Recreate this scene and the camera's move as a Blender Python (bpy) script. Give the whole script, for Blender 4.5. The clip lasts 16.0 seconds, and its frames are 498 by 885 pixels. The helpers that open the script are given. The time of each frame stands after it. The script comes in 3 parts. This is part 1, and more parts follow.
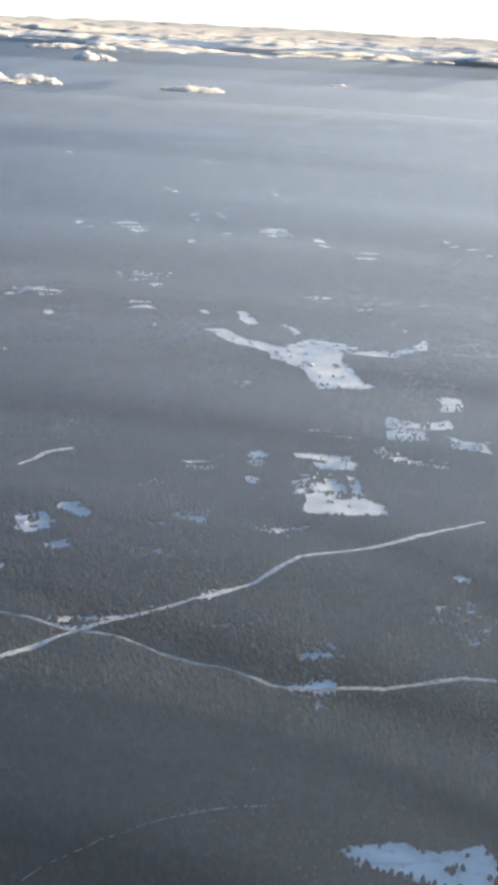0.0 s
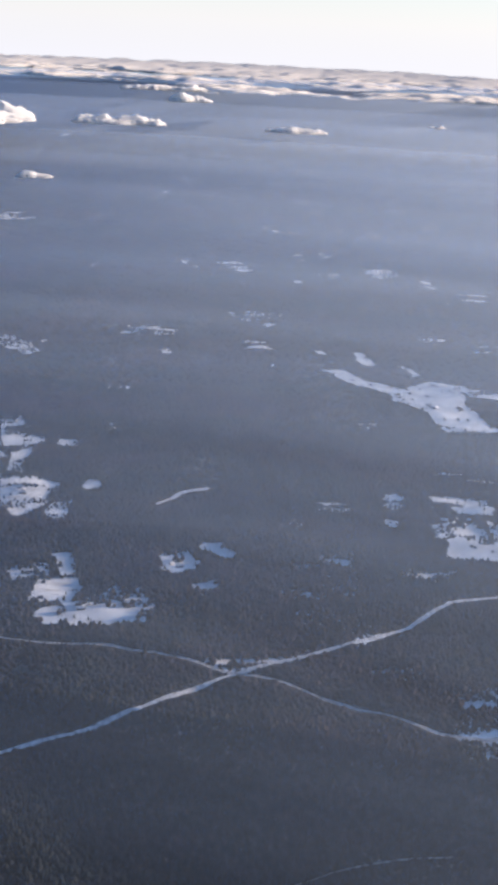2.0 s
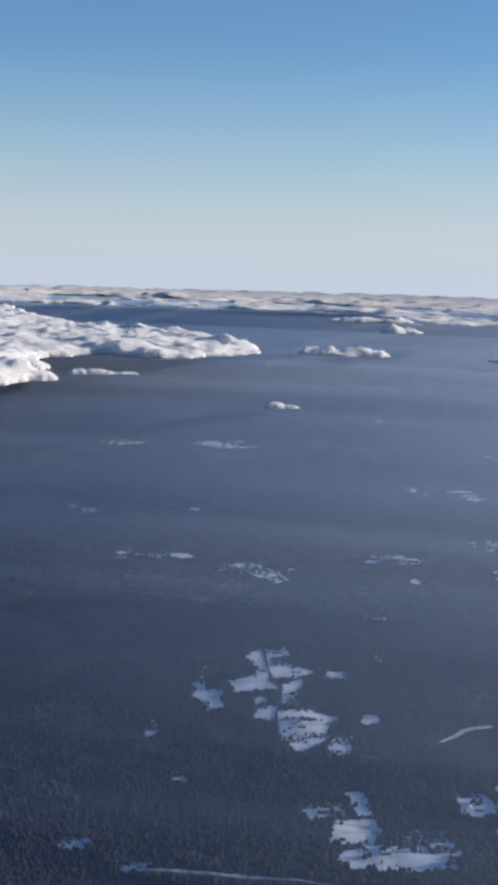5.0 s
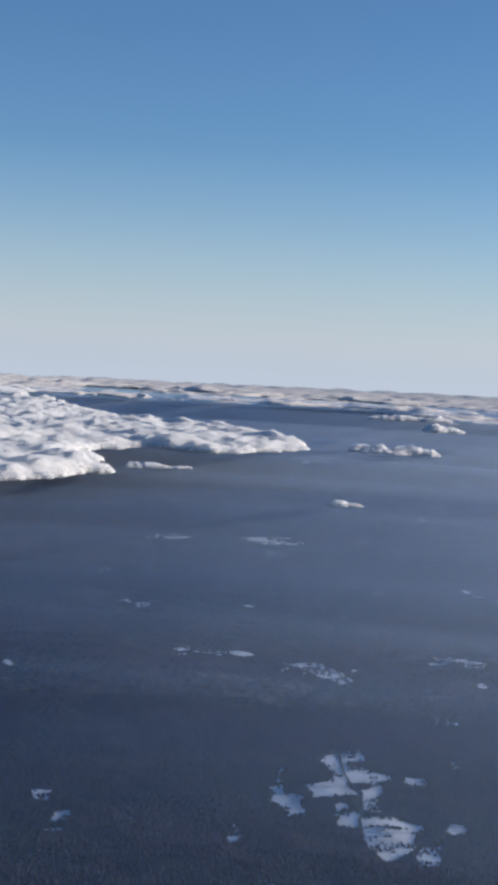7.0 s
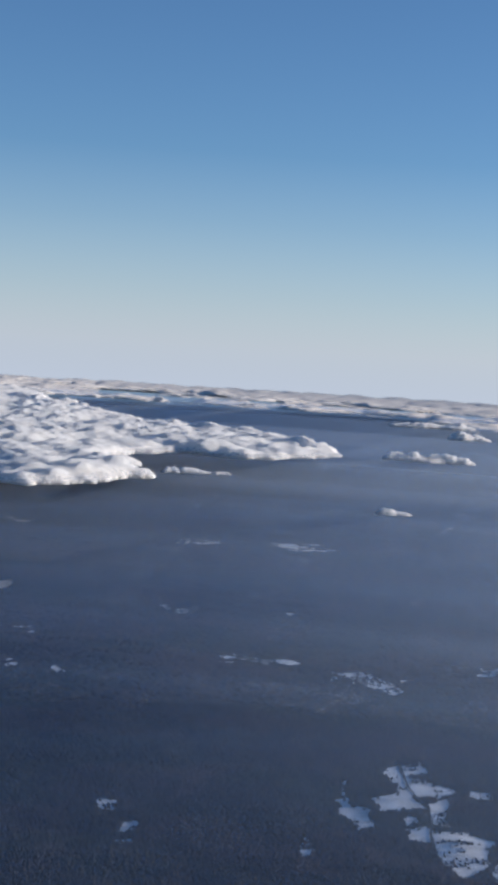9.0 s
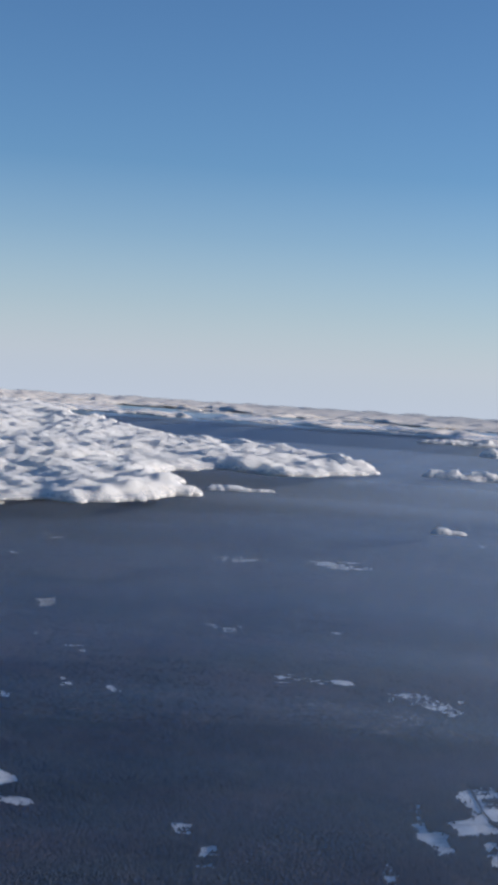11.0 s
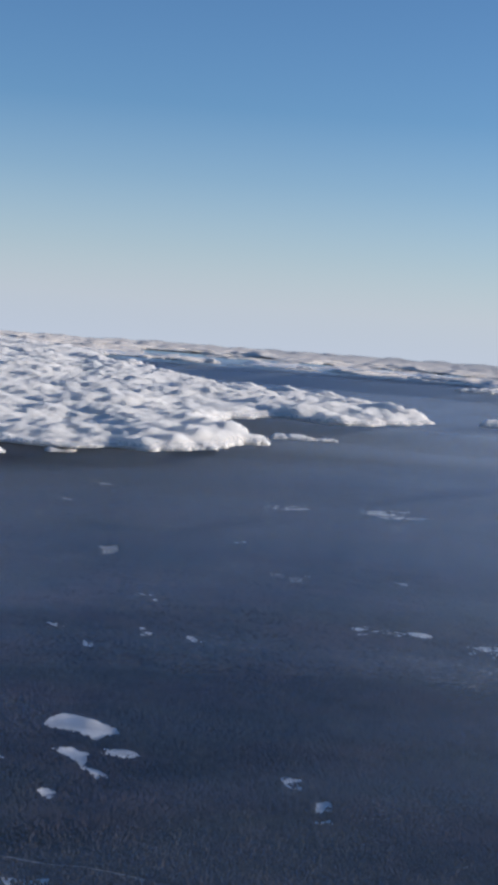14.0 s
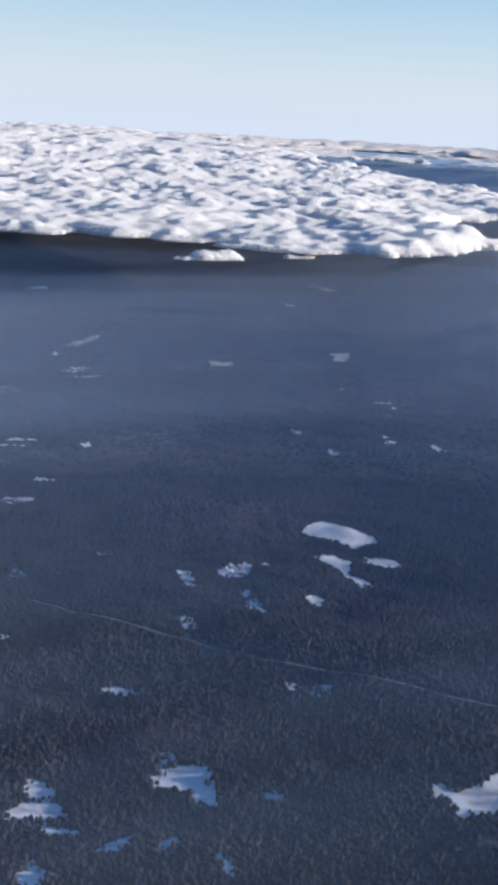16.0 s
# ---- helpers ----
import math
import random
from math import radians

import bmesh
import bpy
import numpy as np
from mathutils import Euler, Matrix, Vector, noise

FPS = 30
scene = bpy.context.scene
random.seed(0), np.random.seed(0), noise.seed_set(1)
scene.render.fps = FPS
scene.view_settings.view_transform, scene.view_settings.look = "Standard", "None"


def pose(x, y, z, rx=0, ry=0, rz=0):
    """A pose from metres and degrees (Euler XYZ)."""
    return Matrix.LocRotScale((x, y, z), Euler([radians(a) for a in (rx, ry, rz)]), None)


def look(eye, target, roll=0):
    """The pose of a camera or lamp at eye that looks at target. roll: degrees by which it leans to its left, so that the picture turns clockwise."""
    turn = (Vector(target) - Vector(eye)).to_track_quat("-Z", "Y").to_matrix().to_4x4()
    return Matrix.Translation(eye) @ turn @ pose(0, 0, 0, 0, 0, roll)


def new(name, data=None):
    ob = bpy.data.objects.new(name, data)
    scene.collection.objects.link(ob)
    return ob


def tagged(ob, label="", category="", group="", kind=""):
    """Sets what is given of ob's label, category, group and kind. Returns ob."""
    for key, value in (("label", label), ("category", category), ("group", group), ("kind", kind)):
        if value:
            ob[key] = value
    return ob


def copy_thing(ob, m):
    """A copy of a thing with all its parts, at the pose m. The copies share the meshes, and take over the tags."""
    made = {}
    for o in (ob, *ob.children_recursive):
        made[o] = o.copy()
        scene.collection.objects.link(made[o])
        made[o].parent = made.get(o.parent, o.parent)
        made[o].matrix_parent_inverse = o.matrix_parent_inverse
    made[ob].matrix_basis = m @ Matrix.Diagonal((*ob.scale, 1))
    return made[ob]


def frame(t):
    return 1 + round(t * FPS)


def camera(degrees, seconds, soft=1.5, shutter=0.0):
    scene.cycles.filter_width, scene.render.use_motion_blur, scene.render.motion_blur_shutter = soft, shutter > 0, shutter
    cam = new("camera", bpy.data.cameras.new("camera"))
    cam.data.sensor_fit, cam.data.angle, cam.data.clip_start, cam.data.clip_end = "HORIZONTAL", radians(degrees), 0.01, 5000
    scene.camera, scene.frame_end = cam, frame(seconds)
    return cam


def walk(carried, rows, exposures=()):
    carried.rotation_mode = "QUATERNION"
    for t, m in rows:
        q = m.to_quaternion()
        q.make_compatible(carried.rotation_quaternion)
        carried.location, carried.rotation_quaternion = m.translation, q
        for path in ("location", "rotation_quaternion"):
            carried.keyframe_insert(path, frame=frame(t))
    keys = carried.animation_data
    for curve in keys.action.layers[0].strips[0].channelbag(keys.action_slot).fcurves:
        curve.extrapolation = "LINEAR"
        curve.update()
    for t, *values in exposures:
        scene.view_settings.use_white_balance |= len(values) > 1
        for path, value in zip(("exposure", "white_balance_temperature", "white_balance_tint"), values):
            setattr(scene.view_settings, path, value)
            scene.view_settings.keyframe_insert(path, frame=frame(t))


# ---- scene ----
# A flight over a snowy wooded plain with scattered clouds, built at about one sixth of its
# true size: the camera flies 200 m up and the horizon lies within five kilometres.
cam = camera(19.025, 16.0, soft=4.5)
ROWS = [
    (0.0, -0.00, -0.00, 200.00, 13.29, -17.25, 2.68),
    (0.5, -7.58, -1.45, 199.85, 14.40, -13.88, 3.11),
    (1.0, -15.16, -2.90, 199.70, 15.38, -14.21, 3.16),
    (1.5, -22.74, -4.35, 199.56, 15.62, -15.77, 3.23),
    (2.0, -30.31, -5.80, 199.41, 16.00, -15.88, 2.69),
    (2.5, -37.89, -7.26, 199.26, 17.25, -14.66, 1.39),
    (3.0, -45.47, -8.71, 199.11, 19.09, -14.55, -0.41),
    (3.5, -53.05, -10.16, 198.96, 19.42, -14.04, 0.62),
    (4.0, -60.63, -11.61, 198.81, 20.79, -11.26, 2.27),
    (4.5, -68.21, -13.06, 198.67, 21.79, -9.07, 2.44),
    (5.0, -75.79, -14.51, 198.52, 23.17, -7.45, 1.75),
    (5.2, -78.82, -15.09, 198.46, 24.36, -7.99, 1.64),
    (7.3, -110.65, -21.19, 197.84, 23.99, -3.54, 2.99),
    (7.5, -113.68, -21.77, 197.78, 24.50, -3.64, 2.99),
    (8.0, -121.26, -23.22, 197.63, 24.67, -3.64, 2.95),
    (8.2, -124.29, -23.80, 197.57, 24.65, -3.94, 3.13),
    (10.3, -156.12, -29.89, 196.95, 23.75, -2.89, 3.81),
    (10.5, -159.15, -30.47, 196.89, 23.87, -2.88, 3.74),
    (11.0, -166.73, -31.93, 196.74, 24.40, -3.10, 3.81),
    (11.5, -174.31, -33.38, 196.59, 24.43, -3.24, 4.01),
    (12.0, -181.89, -34.83, 196.44, 25.36, -3.77, 3.87),
    (12.5, -189.47, -36.28, 196.30, 25.74, -4.10, 3.73),
    (13.0, -197.05, -37.73, 196.15, 26.29, -4.70, 3.72),
    (13.5, -204.62, -39.18, 196.00, 25.34, -4.70, 4.41),
    (14.0, -212.20, -40.63, 195.85, 24.51, -5.24, 4.33),
    (14.5, -219.78, -42.08, 195.70, 24.69, -6.40, 4.38),
    (15.0, -227.36, -43.53, 195.56, 32.07, -11.15, 3.09),
    (15.5, -234.94, -44.99, 195.41, 32.99, -10.71, 2.30),
    (16.0, -242.52, -46.44, 195.26, 31.52, -13.27, 3.22),
]
# stops, kelvin and tint along the way
EXPOSURE = [(0.0, 1.1, 7250, 7), (0.3, 0.55, 6850, 10), (0.5, 0.40, 6600, 10), (1.0, 0.48, 6450, 12), (1.5, 0.66, 6400, 16), (2.5, 0.74, 6400, 18), (3.5, 0.46, 6250, 16), (4.2, 0.22, 5950, 14), (5.0, 0.12, 5650, 12),
            (7.3, 0.02, 5600, 12), (13.5, 0.0, 5600, 12), (14.5, 0.06, 5600, 12), (15.0, 0.22, 5650, 14), (15.5, 0.34, 5650, 14), (16.0, 0.44, 5600, 13)]
walk(cam, [(t, pose(x, y, z, 90 + pitch, 0, yaw) @ pose(0, 0, 0, 0, 0, roll)) for t, x, y, z, yaw, pitch, roll in ROWS], EXPOSURE)

# ---- sky and sun ----
SUN_AZ, SUN_EL = radians(57), radians(10.5)      # clockwise from +y; above the horizon
world = bpy.data.worlds.new("sky")
scene.world = world
world.use_nodes = True
wt = world.node_tree
sky = wt.nodes.new("ShaderNodeTexSky")
sky.sky_type = "NISHITA"
sky.sun_disc = False
sky.sun_elevation, sky.sun_rotation = SUN_EL, SUN_AZ
sky.altitude, sky.air_density, sky.dust_density, sky.ozone_density = 1600, 1.0, 0.1, 3.0
wt.nodes["Background"].inputs["Strength"].default_value = 0.114
wt.links.new(sky.outputs["Color"], wt.nodes["Background"].inputs["Color"])

lamp = bpy.data.lights.new("sun", "SUN")
lamp.energy, lamp.angle, lamp.color = 4.9, radians(0.53), (1.0, 0.85, 0.66)
sun_dir = Vector((math.sin(SUN_AZ) * math.cos(SUN_EL), math.cos(SUN_AZ) * math.cos(SUN_EL), math.sin(SUN_EL)))
sun = new("sun", lamp)
sun.matrix_world = look(sun_dir * 900, (0, 0, 0))


# ---- materials ----
def material(name, rough=0.9):
    m = bpy.data.materials.new(name)
    m.use_nodes = True
    p = m.node_tree.nodes["Principled BSDF"]
    p.inputs["Roughness"].default_value = rough
    p.inputs["Specular IOR Level"].default_value = 0.115
    return m, m.node_tree, p


def node(tree, kind, **sets):
    n = tree.nodes.new("ShaderNode" + kind)
    for key, value in sets.items():
        n.inputs[key.replace("_", " ")].default_value = value
    return n


def ramp(tree, fac, stops):
    r = tree.nodes.new("ShaderNodeValToRGB")
    while len(r.color_ramp.elements) < len(stops):
        r.color_ramp.elements.new(0.5)
    for e, (at, col) in zip(r.color_ramp.elements, stops):
        e.position, e.color = at, (*col, 1)
    tree.links.new(fac, r.inputs["Fac"])
    return r.outputs["Color"]


def noise_of(tree, scale, detail=6.0, rough=0.6, stretch=None):
    co = tree.nodes.new("ShaderNodeTexCoord").outputs["Object"]
    if stretch:
        mp = tree.nodes.new("ShaderNodeMapping")
        mp.vector_type = "TEXTURE"
        mp.inputs["Rotation"].default_value = (0, 0, radians(30))
        mp.inputs["Scale"].default_value = stretch
        tree.links.new(co, mp.inputs["Vector"])
        co = mp.outputs["Vector"]
    n = node(tree, "TexNoise", Scale=scale, Detail=detail, Roughness=rough)
    tree.links.new(co, n.inputs["Vector"])
    return n.outputs["Fac"]


def mixed(tree, fac, a, b, blend="MIX"):
    n = tree.nodes.new("ShaderNodeMix")
    n.data_type, n.blend_type = "RGBA", blend
    for sock, value in ((n.inputs[0], fac), (n.inputs[6], a), (n.inputs[7], b)):
        if isinstance(value, (int, float)):
            sock.default_value = value
        elif isinstance(value, tuple):
            sock.default_value = (*value, 1)
        else:
            tree.links.new(value, sock)
    return n.outputs[2]


def bump(tree, p, height, strength, distance):
    b = node(tree, "Bump", Strength=strength, Distance=distance)
    tree.links.new(height, b.inputs["Height"])
    tree.links.new(b.outputs["Normal"], p.inputs["Normal"])


def ground_material():
    m, t, p = material("winter_woodland_floor", 0.95)
    broad = noise_of(t, 0.006, 7, 0.62)
    fine = noise_of(t, 0.12, 6, 0.7)
    speck = noise_of(t, 0.6, 3, 0.7)
    wood = ramp(t, broad, [(0.3, (0.030, 0.027, 0.026)), (0.5, (0.058, 0.046, 0.042)), (0.7, (0.044, 0.045, 0.036))])
    wood = mixed(t, 0.55, wood, ramp(t, fine, [(0.3, (0.4, 0.4, 0.4)), (0.72, (1.3, 1.28, 1.3))]), "MULTIPLY")
    thin = noise_of(t, 0.016, 5, 0.65)
    both = mixed(t, 0.55, speck, thin)
    snow = ramp(t, both, [(0.50, (0, 0, 0)), (0.66, (0.6, 0.6, 0.6))])
    t.links.new(mixed(t, snow, wood, (0.34, 0.34, 0.36)), p.inputs["Base Color"])
    bump(t, p, fine, 0.8, 1.5)
    return m


def snow_material():
    m, t, p = material("settled_snow", 0.7)
    drift = noise_of(t, 0.07, 6, 0.6)
    fine = noise_of(t, 0.55, 6, 0.7)
    rows = noise_of(t, 0.28, 5, 0.65, (5.0, 1.0, 1.0))
    col = ramp(t, drift, [(0.25, (0.56, 0.56, 0.58)), (0.6, (0.86, 0.86, 0.86))])
    col = mixed(t, 0.75, col, ramp(t, fine, [(0.28, (0.42, 0.40, 0.39)), (0.44, (1, 1, 1))]), "MULTIPLY")
    # stubble and dry grass showing through, more on some fields than on others
    own = t.nodes.new("ShaderNodeObjectInfo").outputs["Random"]
    bare = ramp(t, own, [(0.1, (0.1, 0.1, 0.1)), (0.9, (0.7, 0.7, 0.7))])
    thin = ramp(t, rows, [(0.50, (0, 0, 0)), (0.64, (1, 1, 1))])
    col = mixed(t, mixed(t, 1.0, bare, thin, "MULTIPLY"), col, (0.30, 0.26, 0.23))
    t.links.new(col, p.inputs["Base Color"])
    bump(t, p, fine, 0.5, 0.25)
    return m


def road_material(name, snow):
    m, t, p = material(name, 0.8)
    fine = noise_of(t, 0.45, 5, 0.7)
    col = ramp(t, fine, [(0.3, (0.16, 0.14, 0.13)), (0.45, (0.52 * snow, 0.51 * snow, 0.51 * snow)), (0.62, (0.8 * snow, 0.8 * snow, 0.8 * snow))])
    t.links.new(col, p.inputs["Base Color"])
    bump(t, p, fine, 0.4, 0.2)
    return m


def toward_light(t, own, keep):
    """Droplets and twigs scatter light all round, so a surface's own slope counts for less than the sun's side and the sky."""
    mixn = t.nodes.new("ShaderNodeVectorMath")
    mixn.operation = "MULTIPLY_ADD"
    t.links.new(own, mixn.inputs[0])
    mixn.inputs[1].default_value = (keep, keep, keep)
    mixn.inputs[2].default_value = tuple((sun_dir * 0.4 + Vector((0, 0, 0.4))) * (1 - keep))
    unit = t.nodes.new("ShaderNodeVectorMath")
    unit.operation = "NORMALIZE"
    t.links.new(mixn.outputs[0], unit.inputs[0])
    return unit.outputs[0]


def tree_material():
    m, t, p = material("bare_and_evergreen_crowns", 0.95)
    rnd = t.nodes.new("ShaderNodeNewGeometry").outputs["Random Per Island"]
    stand = noise_of(t, 0.011, 5, 0.6)
    bare = ramp(t, rnd, [(0.0, (0.035, 0.031, 0.038)), (0.5, (0.042, 0.037, 0.044)), (1.0, (0.053, 0.047, 0.055))])
    green = ramp(t, rnd, [(0.0, (0.023, 0.031, 0.034)), (0.7, (0.031, 0.039, 0.040)), (1.0, (0.042, 0.045, 0.044))])
    col = mixed(t, ramp(t, stand, [(0.40, (0, 0, 0)), (0.60, (1, 1, 1))]), bare, green)
    patch = noise_of(t, 0.045, 4, 0.6)
    col = mixed(t, 0.8, col, ramp(t, patch, [(0.32, (0.74, 0.74, 0.76)), (0.52, (1.0, 1.0, 1.0)), (0.72, (1.3, 1.26, 1.24))]), "MULTIPLY")
    wide = noise_of(t, 0.0065, 4, 0.6, (2.0, 1.0, 1.0))
    col = mixed(t, 0.8, col, ramp(t, wide, [(0.35, (0.60, 0.66, 0.74)), (0.65, (1.18, 1.06, 1.04))]), "MULTIPLY")
    clump = noise_of(t, 0.16, 3, 0.6)
    col = mixed(t, 0.7, col, ramp(t, clump, [(0.33, (0.76, 0.77, 0.8)), (0.65, (1.22, 1.2, 1.18))]), "MULTIPLY")
    t.links.new(col, p.inputs["Base Color"])
    t.links.new(toward_light(t, t.nodes.new("ShaderNodeNewGeometry").outputs["Normal"], 0.32), p.inputs["Normal"])
    return m


def cloud_core_material(name, depth):
    """Dense cloud vapour: sunlight wanders through it, so it glows softly and its own shadows stay light."""
    m, t, p = material(name, 1.0)
    p.inputs["Specular IOR Level"].default_value = 0.0
    p.inputs["Base Color"].default_value = (0.86, 0.79, 0.71, 1)
    p.subsurface_method = "RANDOM_WALK"
    p.inputs["Subsurface Weight"].default_value = depth
    p.inputs["Subsurface Radius"].default_value = (1.0, 1.0, 1.0)
    p.inputs["Subsurface Scale"].default_value = 32.0
    puff = noise_of(t, 0.26, 7, 0.66)
    b = node(t, "Bump", Strength=1.0, Distance=3.5)
    t.links.new(puff, b.inputs["Height"])
    t.links.new(toward_light(t, b.outputs["Normal"], 0.40), p.inputs["Normal"])
    return m


def cloud_wisp_material():
    """Thin vapour round a cloud: white, lit from either side, broken up into shreds and thinning out towards its rim."""
    m = bpy.data.materials.new("cumulus_wisps")
    m.use_nodes = True
    t = m.node_tree
    t.nodes.clear()
    out = t.nodes.new("ShaderNodeOutputMaterial")
    dif, tra, clear = t.nodes.new("ShaderNodeBsdfDiffuse"), t.nodes.new("ShaderNodeBsdfTranslucent"), t.nodes.new("ShaderNodeBsdfTransparent")
    for n in (dif, tra):
        n.inputs["Color"].default_value = (0.97, 0.955, 0.93, 1)
    body, veil = t.nodes.new("ShaderNodeMixShader"), t.nodes.new("ShaderNodeMixShader")
    body.inputs[0].default_value = 0.4
    t.links.new(dif.outputs[0], body.inputs[1])
    t.links.new(tra.outputs[0], body.inputs[2])
    # droplets scatter light all round, so the surface's own slope counts for little
    dif.inputs["Normal"].default_value = tuple((sun_dir * 0.25 + Vector((0, 0, 0.8))).normalized())
    shred = noise_of(t, 0.3, 7, 0.66)
    thick = t.nodes.new("ShaderNodeAttribute")
    thick.attribute_name = "thickness"
    add = t.nodes.new("ShaderNodeMath")
    add.operation = "ADD"
    t.links.new(shred, add.inputs[0])
    t.links.new(thick.outputs["Fac"], add.inputs[1])
    rng = node(t, "MapRange", From_Min=0.62, From_Max=1.12, To_Max=0.6)
    rng.interpolation_type = "SMOOTHSTEP"
    t.links.new(add.outputs[0], rng.inputs["Value"])
    t.links.new(rng.outputs["Result"], veil.inputs[0])
    t.links.new(clear.outputs[0], veil.inputs[1])
    t.links.new(body.outputs[0], veil.inputs[2])
    t.links.new(veil.outputs[0], out.inputs["Surface"])
    return m


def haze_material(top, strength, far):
    """Thin bluish sheet painting winter haze over what lies behind; scatters sky and sun light."""
    m = bpy.data.materials.new("painted_haze")
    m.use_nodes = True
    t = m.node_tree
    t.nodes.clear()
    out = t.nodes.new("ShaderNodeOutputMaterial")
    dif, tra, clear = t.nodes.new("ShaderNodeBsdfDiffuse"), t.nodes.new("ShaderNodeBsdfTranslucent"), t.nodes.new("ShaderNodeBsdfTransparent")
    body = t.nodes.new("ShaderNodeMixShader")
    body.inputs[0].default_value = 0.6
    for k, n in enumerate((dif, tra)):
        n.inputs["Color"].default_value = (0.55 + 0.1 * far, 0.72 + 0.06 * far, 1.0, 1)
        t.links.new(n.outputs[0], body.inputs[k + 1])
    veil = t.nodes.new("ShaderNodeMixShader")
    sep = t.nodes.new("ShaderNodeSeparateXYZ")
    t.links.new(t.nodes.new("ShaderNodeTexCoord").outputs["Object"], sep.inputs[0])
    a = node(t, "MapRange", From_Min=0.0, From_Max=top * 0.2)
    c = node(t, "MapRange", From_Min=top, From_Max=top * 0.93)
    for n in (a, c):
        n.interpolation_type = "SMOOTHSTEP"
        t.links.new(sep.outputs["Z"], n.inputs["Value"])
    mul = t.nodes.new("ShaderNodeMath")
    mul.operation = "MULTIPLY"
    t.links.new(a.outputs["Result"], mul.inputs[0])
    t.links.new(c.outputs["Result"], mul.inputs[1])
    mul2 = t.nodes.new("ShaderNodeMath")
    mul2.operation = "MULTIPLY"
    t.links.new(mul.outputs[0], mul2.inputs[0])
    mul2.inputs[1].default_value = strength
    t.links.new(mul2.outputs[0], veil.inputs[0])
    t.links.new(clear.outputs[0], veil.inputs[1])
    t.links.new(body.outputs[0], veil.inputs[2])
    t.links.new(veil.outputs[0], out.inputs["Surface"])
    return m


GROUND, SNOW, ROAD, TREE = ground_material(), snow_material(), road_material("snow_packed_road", 1.0), tree_material()
CLOUD, FAR_CLOUD, WISP = cloud_core_material("cumulus_core", 0.8), cloud_core_material("far_cumulus_core", 0.1), cloud_wisp_material()

DUSTED, WORN, CLEARED = road_material("snow_dusted_road", 0.4), road_material("worn_snow_road", 0.66), road_material("cleared_lane", 0.12)


# ---- helpers for meshes ----
def mesh_object(name, verts, faces, mat, smooth=False, attribute=None):
    me = bpy.data.meshes.new(name)
    verts, faces = np.asarray(verts, np.float32), np.asarray(faces, np.int32)
    k = faces.shape[1]
    me.vertices.add(len(verts))
    me.vertices.foreach_set("co", verts.ravel())
    me.loops.add(faces.size)
    me.loops.foreach_set("vertex_index", faces.ravel())
    me.polygons.add(len(faces))
    me.polygons.foreach_set("loop_start", np.arange(0, faces.size, k, dtype=np.int32))
    me.update(calc_edges=True)
    me.polygons.foreach_set("use_smooth", np.full(len(faces), smooth))
    if attribute is not None:
        at = me.attributes.new(attribute[0], "FLOAT", "POINT")
        at.data.foreach_set("value", np.asarray(attribute[1], np.float32))
    me.materials.append(mat)
    me.update()
    return new(name, me)


TABLES = {}


def value_noise(x, y, cell, seed):
    """Smooth noise between -1 and 1 with the given cell size."""
    if seed not in TABLES:
        TABLES[seed] = np.random.RandomState(seed).uniform(-1, 1, (256, 256))
    r = TABLES[seed]
    u, v = np.asarray(x) / cell, np.asarray(y) / cell
    i, j = np.floor(u).astype(int), np.floor(v).astype(int)
    fu, fv = u - i, v - j
    fu, fv = fu * fu * (3 - 2 * fu), fv * fv * (3 - 2 * fv)
    i0, j0, i1, j1 = i % 256, j % 256, (i + 1) % 256, (j + 1) % 256
    return (r[i0, j0] * (1 - fu) + r[i1, j0] * fu) * (1 - fv) + (r[i0, j1] * (1 - fu) + r[i1, j1] * fu) * fv


def fbm(x, y, cell, seed, octaves=4):
    return sum(value_noise(x, y, cell / 2 ** k, seed + k) * 0.5 ** k for k in range(octaves))


def relief(x, y):
    """The rolling of the land, in metres: broad swells with low knolls and hollows on them."""
    broad = (1.1 * np.sin(x / 41 + 0.6 * np.sin(y / 67)) * np.sin(y / 53 + 1.0) + 0.8 * np.sin((x + 1.7 * y) / 97)
             + 0.5 * np.sin((2.1 * x - y) / 31) * np.sin((x + y) / 47))
    return broad + 1.1 * value_noise(0.8 * x + 0.6 * y, 1.5 * (0.8 * y - 0.6 * x), 19, 55) + 0.35 * value_noise(x, y, 9, 56)


# ---- ground: one sheet to the horizon ----
def axis(lo, hi, step, far):
    mid = np.arange(lo, hi + step, step)
    out = np.geomspace(30, far, 14)
    return np.concatenate([lo - out[::-1], mid, mid[-1] + out])


gx, gy = axis(-1100, 300, 4.5, 4000), axis(150, 1500, 4.5, 3600)
X, Y = np.meshgrid(gx, gy, indexing="ij")
idx = np.arange(X.size).reshape(X.shape)
quads = np.stack([idx[:-1, :-1], idx[1:, :-1], idx[1:, 1:], idx[:-1, 1:]], -1).reshape(-1, 4)
ground = mesh_object("ground", np.stack([X, Y, relief(X, Y)], -1).reshape(-1, 3), quads, GROUND, True)
tagged(ground, "brown winter woodland floor with patches of thin snow", "ground", kind="structure")

